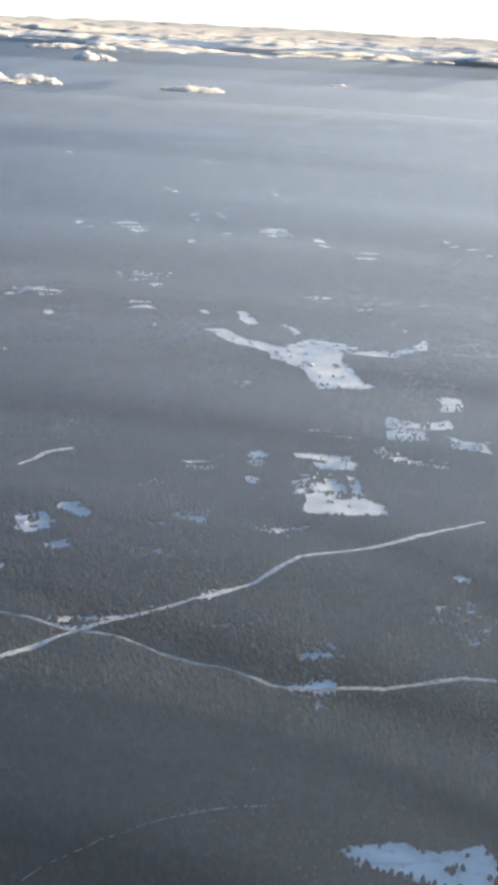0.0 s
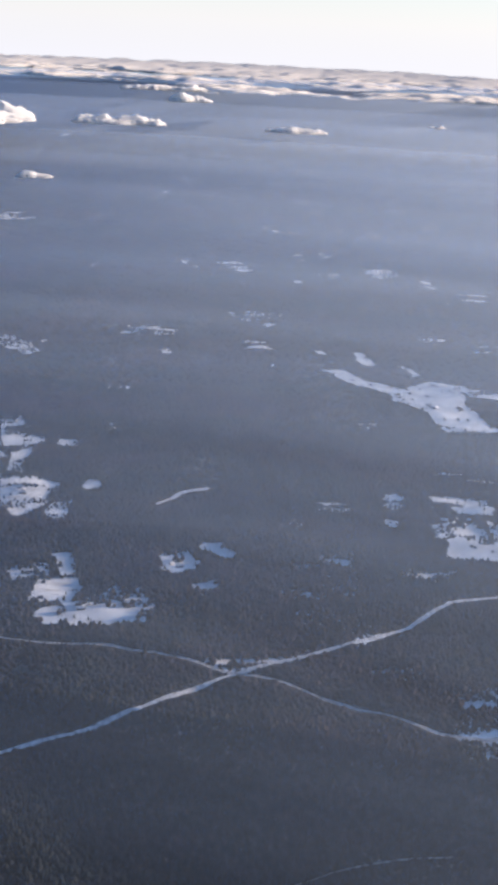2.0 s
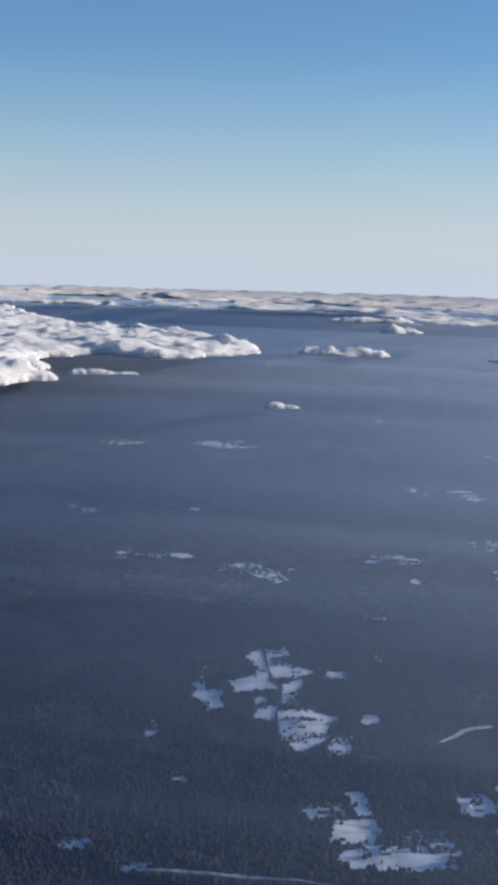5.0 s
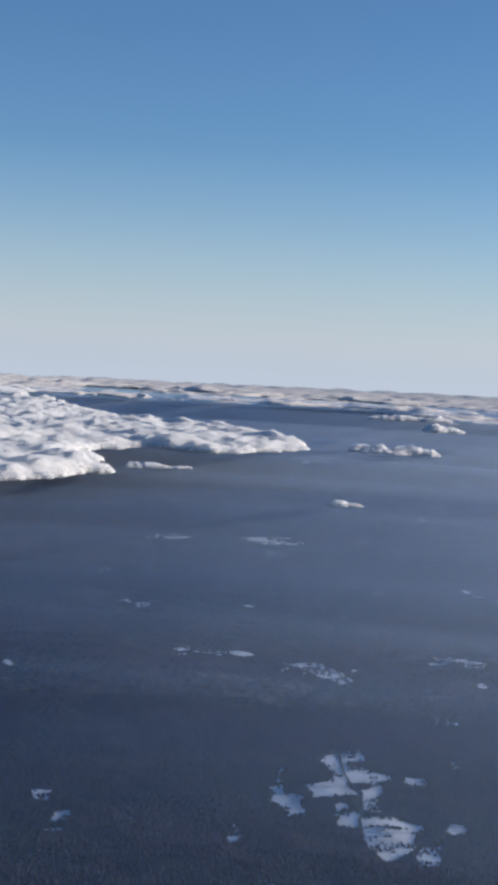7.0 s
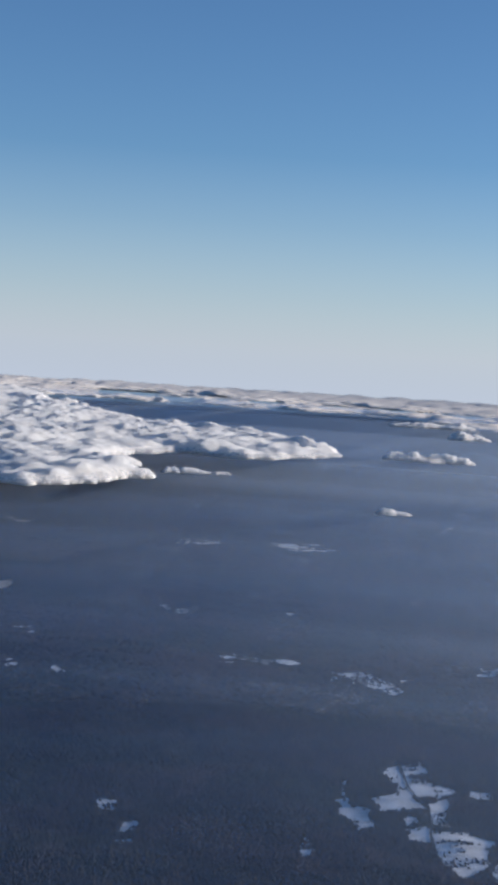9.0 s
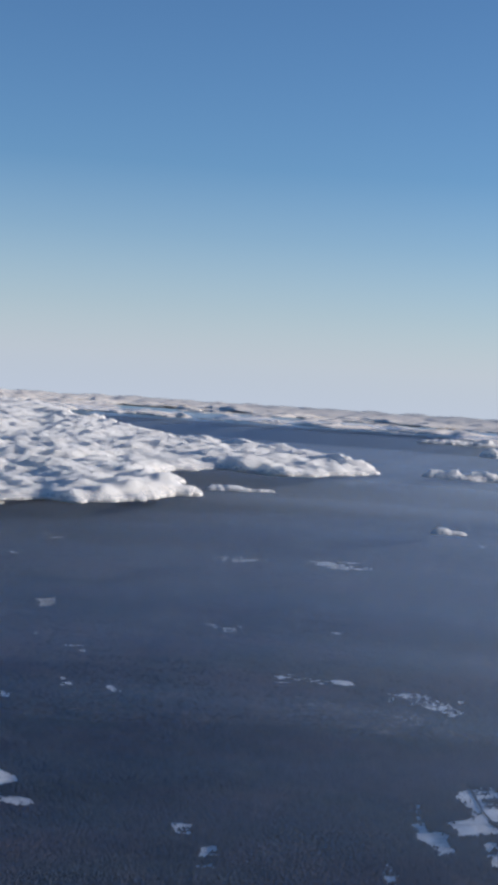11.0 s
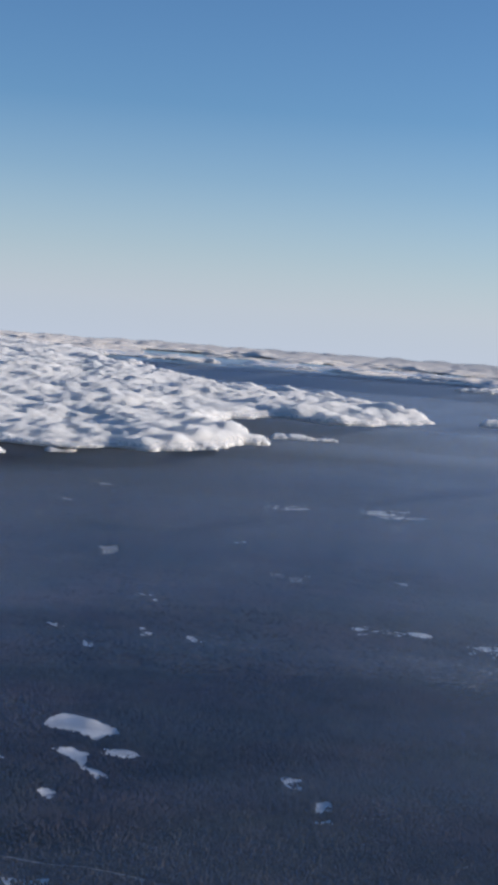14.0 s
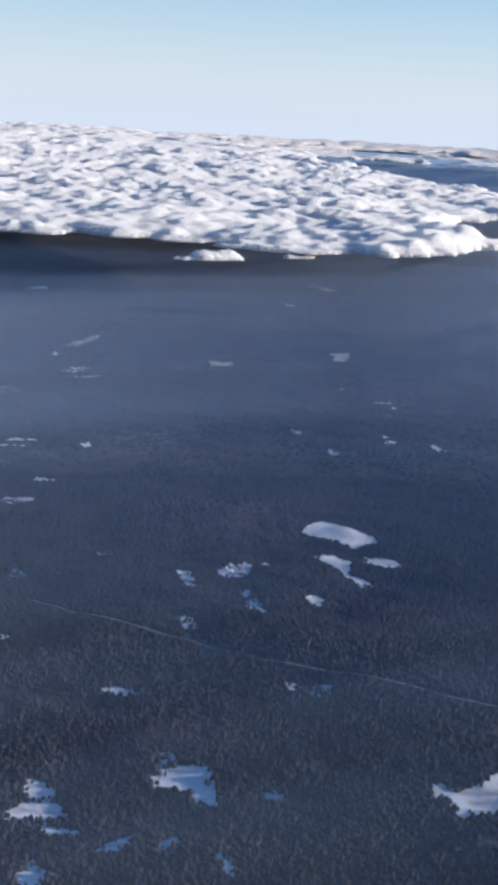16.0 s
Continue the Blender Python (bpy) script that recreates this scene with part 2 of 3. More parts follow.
# ---- plan of the open land: centre, share of trees on it, corners from the centre ----
FIELDS, SMALL = [], []
FIELDS.append((-166, 799, 0.05, [(-65, 40), (-52, 46), (-22, 23), (-10, 17), (4, 44), (25, 34), (29, -7), (45, -36), (61, -58), (30, -68), (17, -42), (-2, -21), (-15, 2), (-46, 24)]))
FIELDS.append((-126, 818, 0.10, [(-14, 8), (12, 5), (14, -6), (-11, -7)]))
FIELDS.append((-104, 830, 0.50, [(-10, -10), (5, 29), (10, 2), (-5, -21)]))
FIELDS.append((-213, 880, 0.00, [(-10, 13), (-2, 11), (10, -6), (6, -14), (-4, -4)]))
FIELDS.append((-181, 863, 0.00, [(-11, 14), (-3, 10), (9, -10), (4, -14)]))
FIELDS.append((-112, 617, 0.03, [(-13, 1), (-2, 7), (12, 7), (13, -1), (0, -6), (-10, -8)]))
FIELDS.append((-103, 606, 0.10, [(-11, 0), (1, 10), (9, 2), (8, -5), (-6, -7)]))
FIELDS.append((-92, 556, 0.03, [(-14, -9), (-16, 4), (-11, 9), (-3, 11), (8, 12), (17, 7), (20, -3), (10, -12), (-11, -20)]))
FIELDS.append((-112, 570, 0.50, [(-5, 6), (1, 13), (5, -7), (-1, -12)]))
FIELDS.append((-100, 574, 0.15, [(-9, 1), (-1, 12), (6, 5), (8, -7), (-4, -12)]))
FIELDS.append((-91, 581, 0.15, [(-6, 14), (1, 9), (6, -11), (2, -13), (-3, 2)]))
FIELDS.append((-108, 516, 0.08, [(-11, -3), (-9, 5), (1, 6), (11, 8), (10, -3), (4, -7), (-5, -5)]))
FIELDS.append((-83, 678, 0.60, [(-13, 19), (3, 15), (12, -10), (-2, -24)]))
FIELDS.append((-70, 695, 0.30, [(-7, 4), (3, 12), (7, -6), (-3, -10)]))
FIELDS.append((-52, 664, 0.50, [(-12, 12), (9, 3), (11, -9), (-7, -6)]))
FIELDS.append((-72, 628, 0.50, [(-21, 11), (-5, 8), (16, 1), (16, -11), (7, -5), (-13, -4)]))
FIELDS.append((-69, 731, 0.40, [(-8, 8), (4, 13), (8, -7), (-3, -14)]))
FIELDS.append((-142, 507, 0.78, [(-24, 9), (2, 24), (10, 4), (15, -23), (-3, -15)]))
FIELDS.append((-140, 469, 0.82, [(-17, 13), (2, 17), (12, -11), (3, -19)]))
FIELDS.append((-33, 464, 0.40, [(-6, 32), (-1, 31), (6, 4), (12, -2), (11, -17), (3, -27), (-2, -12), (-11, -13), (-10, 0), (0, 4)]))
FIELDS.append((-189, 515, 0.03, [(-12, 6), (-1, 10), (8, -3), (5, -12)]))
FIELDS.append((-200, 497, 0.10, [(-11, 9), (-2, 16), (11, -2), (5, -13), (-3, -11)]))
FIELDS.append((-182, 477, 0.15, [(-7, 2), (1, 9), (6, -1), (0, -10)]))
FIELDS.append((-28, 315, 0.00, [(-19, 1), (-8, 8), (-4, 9), (-1, 7), (15, 12), (20, -2), (19, -8), (9, -8), (-1, -8), (-13, -7), (-18, -4)]))
FIELDS.append((-332, 628, 0.05, [(-19, 4), (-18, 26), (-3, 24), (-1, 18), (-8, 9), (16, 4), (19, -4), (16, -17), (9, -18), (3, -19), (-5, -24), (-10, -4)]))
FIELDS.append((-331, 593, 0.05, [(-13, 0), (1, 17), (14, -1), (-2, -16)]))
FIELDS.append((-309, 590, 0.05, [(-9, 8), (-4, 25), (1, 4), (9, -19), (2, -18)]))
FIELDS.append((-294, 551, 0.06, [(-22, 8), (-16, 15), (-9, 10), (2, 21), (16, 17), (16, 4), (18, -21), (14, -30), (3, -21), (-6, -1), (-16, -4)]))
FIELDS.append((-343, 570, 0.05, [(-14, 14), (-9, 20), (-4, 9), (6, 8), (15, -15), (10, -23), (0, -7), (-4, -6)]))
FIELDS.append((-317, 571, 0.20, [(-5, 5), (0, 7), (4, -5), (0, -7)]))
FIELDS.append((-356, 598, 0.00, [(-6, 12), (-5, 13), (6, -12), (5, -13)]))
FIELDS.append((-342, 515, 0.20, [(-3, 0), (-7, 13), (3, 3), (5, -6), (1, -10)]))
FIELDS.append((-308, 473, 0.40, [(-6, 4), (1, 6), (5, -5), (0, -6)]))
FIELDS.append((-302, 629, 0.20, [(-7, 5), (3, 7), (6, -4), (-2, -8)]))
FIELDS.append((-266, 536, 0.60, [(-7, 7), (1, 14), (6, -8), (0, -13)]))
FIELDS.append((-239, 480, 0.02, [(-9, 8), (-2, 12), (7, -7), (3, -13)]))
FIELDS.append((-231, 456, 0.05, [(-11, 5), (1, 15), (7, 4), (8, -8), (-5, -16)]))
FIELDS.append((-215, 438, 0.20, [(-12, 8), (-2, 12), (5, 3), (9, -10), (0, -13)]))
FIELDS.append((-248, 466, 0.70, [(-9, -1), (3, 13), (8, 1), (-2, -12)]))
FIELDS.append((-266, 570, 0.10, [(-4, 2), (2, 6), (4, -3), (-1, -5)]))
FIELDS.append((-286, 393, 0.10, [(-7, 2), (4, 7), (6, -2), (-3, -7)]))
FIELDS.append((-251, 365, 0.20, [(-3, -5), (-3, 9), (1, 8), (5, -4), (1, -8)]))
FIELDS.append((-422, 821, 0.60, [(-35, 14), (-10, 24), (25, -12), (20, -26)]))
FIELDS.append((-546, 533, 0.00, [(-17, -7), (-18, 13), (12, 10), (17, 5), (14, -12), (-7, -9)]))
FIELDS.append((-519, 490, 0.00, [(-19, 4), (-15, 15), (-5, 11), (1, -2), (10, -3), (17, -9), (14, -14), (-2, -2)]))
FIELDS.append((-514, 511, 0.00, [(-10, 4), (3, 8), (9, 2), (5, -6), (-6, -8)]))
FIELDS.append((-563, 434, 0.10, [(-10, 6), (-4, 9), (9, -6), (5, -10)]))
FIELDS.append((-521, 423, 0.20, [(-7, 3), (-4, 6), (7, -4), (4, -5)]))
FIELDS.append((-774, 945, 0.00, [(-13, 7), (-3, 23), (12, -9), (4, -20)]))
FIELDS.append((-820, 850, 0.10, [(-14, 2), (3, 14), (11, -1), (0, -15)]))
FIELDS.append((-955, 858, 0.20, [(2, -30), (-7, 13), (-7, 32), (0, 22), (5, -2), (8, -34)]))
FIELDS.append((-483, 246, 0.00, [(-7, -13), (-6, -10), (-6, -2), (-8, 4), (-12, 7), (-14, 12), (-9, 13), (-4, 12), (1, 6), (8, 4), (11, -3), (15, -1), (17, -3), (11, -8), (6, -7), (-1, -9)]))
FIELDS.append((-462, 284, 0.12, [(-8, -3), (-8, 1), (-14, 8), (-11, 12), (-6, 4), (4, 10), (10, 3), (18, -5), (13, -10), (4, -5), (0, -6), (-2, -10)]))
FIELDS.append((-454, 244, 0.08, [(-3, -7), (-2, 0), (-1, 9), (3, 3), (3, -4)]))
FIELDS.append((-443, 251, 0.30, [(-2, -4), (-3, 2), (2, 6), (3, 2), (0, -5)]))
FIELDS.append((-462, 219, 0.15, [(-4, -3), (-6, 7), (-1, 4), (5, 4), (4, -1), (2, -9)]))
FIELDS.append((-425, 252, 0.15, [(-5, 2), (-5, 5), (2, 1), (5, -4), (2, -4)]))
FIELDS.append((-511, 327, 0.40, [(-10, -5), (-7, 0), (8, 9), (11, 5), (4, -2), (-6, -7)]))
FIELDS.append((-390, 325, 0.00, [(-11, -10), (-8, -6), (-11, 0), (-9, 2), (-3, 2), (0, 10), (1, 21), (8, 23), (16, 2), (11, -3), (6, -7), (4, -11), (2, -11), (-2, -7), (-6, -5)]))
FIELDS.append((-465, 365, 0.40, [(-10, -2), (-3, 1), (5, 8), (8, 1), (5, -2), (-5, -6)]))
FIELDS.append((-466, 364, 0.50, [(-10, 0), (6, 7), (9, -3), (-4, -5)]))
FIELDS.append((-437, 522, 0.05, [(-7, 5), (2, 7), (6, -6), (0, -7)]))
FIELDS.append((-415, 500, 0.15, [(-5, 4), (-1, 9), (5, -1), (1, -11)]))
FIELDS.append((-204, 446, 0.42, [(-15, 9), (0, 22), (10, 9), (13, -8), (2, -16), (-10, -15)]))
FIELDS.append((-146, 423, 0.82, [(-19, -7), (1, 11), (13, 16), (9, -5), (-5, -15)]))
FIELDS.append((-72, 403, 0.92, [(-12, 21), (2, 29), (7, 0), (8, -18), (0, -23), (-5, -10)]))
FIELDS.append((-408, 485, 0.20, [(-4, 0), (2, 5), (4, 0), (-2, -5)]))
# small clearings: x, y, half length, half width, turn, share of trees
SMALL += [
    (-391, 1181, 19, 28, 30, 0.3),
    (-431, 1177, 10, 24, 30, 0.4),
    (-364, 1437, 5, 13, 32, 0),
    (-326, 1448, 7, 18, 32, 0.3),
    (-420, 1401, 6, 14, 32, 0.3),
    (-354, 1254, 9, 17, 31, 0.3),
    (-338, 1278, 5, 13, 31, 0.2),
    (-305, 1168, 10, 12, 29, 0.1),
    (-270, 1207, 17, 24, 29, 0.4),
    (-224, 1180, 12, 18, 29, 0.2),
    (-183, 1135, 15, 16, 28, 0.2),
    (-323, 1136, 7, 14, 29, 0.5),
    (-125, 1219, 9, 18, 29, 0.4),
    (-96, 1191, 10, 20, 28, 0.3),
]
SMALL += [
    (-181, 948, 12, 14, 26, 0.6),
    (-146, 940, 15, 14, 26, 0.5),
    (-328, 976, 4, 9, 27, 0),
    (-308, 975, 20, 18, 27, 0.65),
    (-294, 947, 5, 7, 27, 0),
    (-283, 883, 12, 15, 26, 0.3),
    (-357, 887, 18, 14, 26, 0.6),
    (-330, 844, 3, 7, 26, 0.4),
    (-178, 725, 8, 9, 24, 0.5),
    (-320, 749, 3, 8, 25, 0.3),
    (-241, 883, 3, 7, 26, 0),
    (-115, 656, 17, 7, 22, 0.8),
    (-140, 611, 5, 6, 22, 0.15),
    (-138, 600, 4, 5, 22, 0.2),
]
SMALL += [
    (-133, 573, 3, 5, 22, 0.3),
    (-581, 3115, 27, 64, 48, 0.2),
    (-463, 2871, 29, 40, 46, 0.1),
    (-72, 1014, 4, 10, 26, 0.4),
    (-118, 888, 4, 11, 25, 0.6),
    (-171, 556, 6, 5, 22, 0.7),
    (-162, 583, 10, 8, 22, 0.85),
    (-331, 748, 12, 10, 22, 0.15),
    (-365, 893, 17, 14, 22, 0.6),
    (-497, 830, 23, 7, 22, 0.2),
    (-676, 1348, 33, 22, 24, 0.4),
    (-489, 1121, 8, 15, 23, 0.4),
    (-295, 666, 3, 7, 22, 0.3),
    (-266, 570, 4, 5, 21, 0.1),
]
SMALL += [
    (-265, 377, 5, 5, 21, 0.6),
    (-294, 460, 6, 4, 21, 0.6),
    (-308, 472, 3, 6, 21, 0.3),
    (-272, 498, 6, 6, 21, 0.5),
    (-172, 556, 7, 5, 21, 0.6),
    (-147, 514, 9, 10, 21, 0.85),
    (-259, 835, 1, 3, 22, 0),
    (-102, 428, 11, 7, 23, 0.84),
    (-121, 458, 7, 17, 24, 0.84),
    (-208, 459, 7, 9, 24, 0.45),
    (-213, 506, 3, 8, 25, 0.5),
    (-222, 432, 8, 9, 24, 0.6),
    (-615, 948, 12, 13, 33, 0.5),
    (-723, 1081, 4, 10, 35, 0.2),
]
SMALL += [
    (-1047, 2340, 13, 27, 45, 0),
    (-1221, 2407, 19, 25, 46, 0),
    (-958, 2104, 5, 12, 43, 0),
    (-485, 836, 8, 7, 32, 0.2),
    (-516, 815, 5, 10, 32, 0.1),
    (-313, 401, 7, 5, 28, 0.5),
    (-289, 396, 6, 5, 27, 0.3),
    (-618, 1646, 10, 17, 38, 0.2),
    (-554, 455, 8, 6, 42, 0.6),
    (-510, 447, 3, 6, 41, 0.5),
    (-536, 436, 2, 5, 41, 0.1),
    (-668, 700, 3, 8, 46, 0.3),
    (-935, 802, 3, 8, 50, 0.1),
    (-876, 756, 17, 24, 49, 0.75),
]
SMALL += [
    (-996, 1303, 9, 19, 55, 0.1),
    (-982, 1409, 9, 21, 56, 0.2),
    (-1030, 1395, 11, 16, 56, 0.3),
    (-955, 1172, 8, 12, 54, 0.3),
    (-933, 1067, 4, 11, 52, 0.2),
    (-917, 1072, 3, 8, 52, 0.2),
    (-956, 1022, 8, 14, 52, 0.5),
    (-641, 866, 4, 9, 47, 0.2),
    (-664, 810, 9, 12, 47, 0.6),
    (-588, 729, 3, 9, 45, 0.6),
    (-621, 725, 4, 9, 45, 0.5),
    (-728, 1076, 4, 9, 50, 0.2),
    (-714, 841, 2, 5, 48, 0),
    (-627, 674, 3, 7, 45, 0.6),
]
SMALL += [
    (-770, 568, 11, 9, 45, 0.7),
    (-707, 517, 6, 6, 44, 0.5),
    (-690, 475, 9, 7, 43, 0.6),
    (-737, 587, 3, 8, 45, 0.6),
    (-609, 437, 2, 5, 42, 0.4),
    (-618, 393, 4, 9, 42, 0.6),
    (-535, 394, 3, 8, 41, 0.8),
    (-435, 292, 4, 4, 38, 0.6),
    (-511, 328, 11, 4, 40, 0.6),
    (-579, 340, 2, 4, 41, 0.3),
    (-552, 462, 2, 6, 39, 0.3),
    (-549, 472, 2, 4, 39, 0.2),
    (-526, 426, 4, 7, 38, 0.6),
    (-511, 447, 3, 6, 38, 0.5),
]
SMALL += [
    (-689, 1354, 37, 26, 53, 0.4),
    (-518, 815, 5, 11, 44, 0.1),
    (-486, 842, 11, 8, 44, 0.3),
    (-622, 956, 14, 15, 47, 0.6),
    (-635, 958, 5, 11, 48, 0.3),
    (-822, 855, 10, 10, 49, 0.3),
    (-554, 999, 4, 8, 47, 0.3),
    (-590, 728, 3, 8, 44, 0.5),
    (-620, 721, 5, 10, 44, 0.6),
    (-630, 677, 3, 8, 43, 0.5),
    (-773, 1299, 29, 13, 54, 0.7),
    (-939, 1613, 7, 17, 60, 0.4),
]

ROADS = [
    ("snowy_road", 1.15, "wide straight snow-covered road cut through woodland", [(-35, 558), (-58, 531), (-72, 511), (-82, 501), (-95, 491), (-105, 467), (-114, 453), (-128, 438), (-142, 422), (-154, 405), (-168, 379), (-183, 351), (-199, 327), (-199, 308), (-198, 294)]),
    ("forest_road", 0.95, "narrow snowy forest road between bare trees", [(-18, 417), (-28, 415), (-50, 401), (-69, 394), (-83, 395), (-99, 401), (-120, 404), (-138, 409), (-157, 411), (-179, 414), (-194, 415), (-216, 409), (-249, 403), (-282, 393)]),
    ("valley_road", 0.5, "thin snow-dusted road along a wooded ridge", [(-409, 393), (-424, 389), (-439, 390), (-460, 384), (-488, 377), (-525, 378), (-562, 376), (-596, 377)]),
    ("village_road", 0.8, "dark cleared lane winding through a snowy hamlet", [(-352, 657), (-343, 638), (-334, 620), (-325, 605), (-318, 595), (-310, 579), (-307, 569), (-304, 557), (-298, 543)]),
    ("forest_track", 0.4, "faint snow-dusted track curving through the woods", [(-114, 276), (-110, 288), (-104, 301), (-95, 311), (-85, 319), (-68, 327)]),
    ("field_track", 1.6, "short snowy track in the woods", [(-231, 557), (-226, 576), (-217, 586)]),
]


def inside(px, py, poly):
    """Which of the points lie in the polygon."""
    hit = np.zeros(len(px), bool)
    n = len(poly)
    for k in range(n):
        (x0, y0), (x1, y1) = poly[k], poly[(k + 1) % n]
        if y0 == y1:
            continue
        cross = (y0 > py) != (y1 > py)
        hit ^= cross & (px < (x1 - x0) * (py - y0) / (y1 - y0) + x0)
    return hit


def ragged(corners, rough, seed):
    """The outline with uneven edges, as woodland edges are."""
    rnd = random.Random(seed)
    pts = [Vector((x, y)) for x, y in corners]
    for level in range(3):
        nxt = []
        for k, a in enumerate(pts):
            b = pts[(k + 1) % len(pts)]
            d = b - a
            side = Vector((-d.y, d.x)) * rnd.uniform(-rough, rough)
            nxt += [a, (a + b) / 2 + side]
        pts = nxt
    return pts


def field(cx, cy, corners, seed, rough=0.10):
    """A snow-covered clearing as a thin sheet of settled snow that follows the land."""
    out = ragged([(cx + x, cy + y) for x, y in corners], rough, seed)
    bm = bmesh.new()
    vs = [bm.verts.new((p.x, p.y, 0)) for p in out]
    es = [bm.edges.new((vs[k], vs[(k + 1) % len(vs)])) for k in range(len(vs))]
    bmesh.ops.triangle_fill(bm, use_beauty=True, edges=es)
    for _ in range(3):
        bmesh.ops.subdivide_edges(bm, edges=[e for e in bm.edges if e.calc_length() > 4.5], cuts=1, use_grid_fill=False)
        bmesh.ops.triangulate(bm, faces=bm.faces[:])
    for v in bm.verts:
        v.co.z = float(relief(v.co.x, v.co.y)) + 0.3
        v.co -= Vector((cx, cy, 0))
    bmesh.ops.recalc_face_normals(bm, faces=bm.faces[:])
    if bm.faces and sum(f.normal.z for f in bm.faces) < 0:
        bmesh.ops.reverse_faces(bm, faces=bm.faces[:])
    me = bpy.data.meshes.new("snow_field")
    bm.to_mesh(me)
    bm.free()
    me.materials.append(SNOW)
    ob = new("snow_field", me)
    ob.location = (cx, cy, 0)
    return ob, [(p.x, p.y) for p in out]


OPEN = []          # outline, share of trees
for k, (cx, cy, share, corners) in enumerate(FIELDS):
    ob, outline = field(cx, cy, corners, 100 + k)
    OPEN.append((outline, share))
    label = ("open snow-covered field among dark winter woods" if share < 0.1 else
             "snow-covered clearing with a few scattered trees" if share < 0.35 else "snowy clearing half grown over with trees")
    tagged(ob, label, "snow field", group="snow fields", kind="structure")
for k, (cx, cy, a, b, turn, share) in enumerate(SMALL):
    rnd = random.Random(700 + k)
    turn += rnd.uniform(-9, 9)
    c, s = math.cos(radians(turn)), math.sin(radians(turn))
    # far clearings show as two or three narrow strips one behind the other, nearer ones as single patches
    strips = 1 if cy < 560 or max(a, b) < 9 else 2 if max(a, b) < 22 else 3
    for j in range(strips):
        off = 0.0 if strips == 1 else (2 * j / (strips - 1) - 1) * 0.6
        ha, hb = (a, b) if strips == 1 else (a * rnd.uniform(0.35, 1.0), b * rnd.uniform(0.14, 0.34))
        ox, oy = (0.0, 0.0) if strips == 1 else (a * rnd.uniform(-0.5, 0.5), b * (off + rnd.uniform(-0.15, 0.15)))
        ring = [(ox + ha * math.cos(u), oy + hb * math.sin(u)) for u in (math.tau * i / 8 + rnd.uniform(-0.3, 0.3) for i in range(8))]
        px, py = cx + ox * c - oy * s, cy + ox * s + oy * c
        corners = [(x * c - y * s - (px - cx), x * s + y * c - (py - cy)) for x, y in ring]
        ob, outline = field(px, py, corners, 400 + 5 * k + j, 0.24)
        OPEN.append((outline, share))
        label = "small snow-covered clearing in dark woodland" if share < 0.35 else "small snowy clearing mottled with trees"
        tagged(ob, label, "snow field", group="snow fields", kind="structure")

# ---- roads ----
STRIPS = []
for k, (name, width, label, line) in enumerate(ROADS):
    pts = [Vector(p) for p in line]
    fine = []
    for a, b in zip(pts, pts[1:]):
        n = max(2, int((b - a).length / 1.0))
        fine += [a.lerp(b, i / n) for i in range(n)]
    fine.append(pts[-1])
    rnd = random.Random(k)
    verts, faces = [], []
    for i, p in enumerate(fine):
        d = (fine[min(i + 1, len(fine) - 1)] - fine[max(i - 1, 0)]).normalized()
        side = Vector((-d.y, d.x)) * width * float(np.clip(0.85 + 0.55 * value_noise(p.x, p.y, 14, 61), 0.35, 1.15))
        for s in (-1, 1):
            q = p + side * s * rnd.uniform(0.75, 1.2)
            verts.append((q.x, q.y, float(relief(q.x, q.y)) + 0.42 + 0.03 * k))
        if i:
            faces.append((2 * i - 2, 2 * i, 2 * i + 1, 2 * i - 1))
    ob = mesh_object(name, verts, faces, (ROAD, WORN, DUSTED, CLEARED, DUSTED, ROAD)[k], True)
    tagged(ob, label, "road", kind="structure")
    STRIPS.append((np.array([(p.x, p.y) for p in fine]), width))


def edge_distance(px, py, poly):
    """How far inside the outline the points lie; outside is negative."""
    best = np.full(px.shape, 1e9)
    for k in range(len(poly)):
        (x0, y0), (x1, y1) = poly[k], poly[(k + 1) % len(poly)]
        dx, dy = x1 - x0, y1 - y0
        u = np.clip(((px - x0) * dx + (py - y0) * dy) / (dx * dx + dy * dy), 0, 1)
        best = np.minimum(best, np.hypot(px - x0 - u * dx, py - y0 - u * dy))
    return np.where(inside(px, py, poly), best, -best)


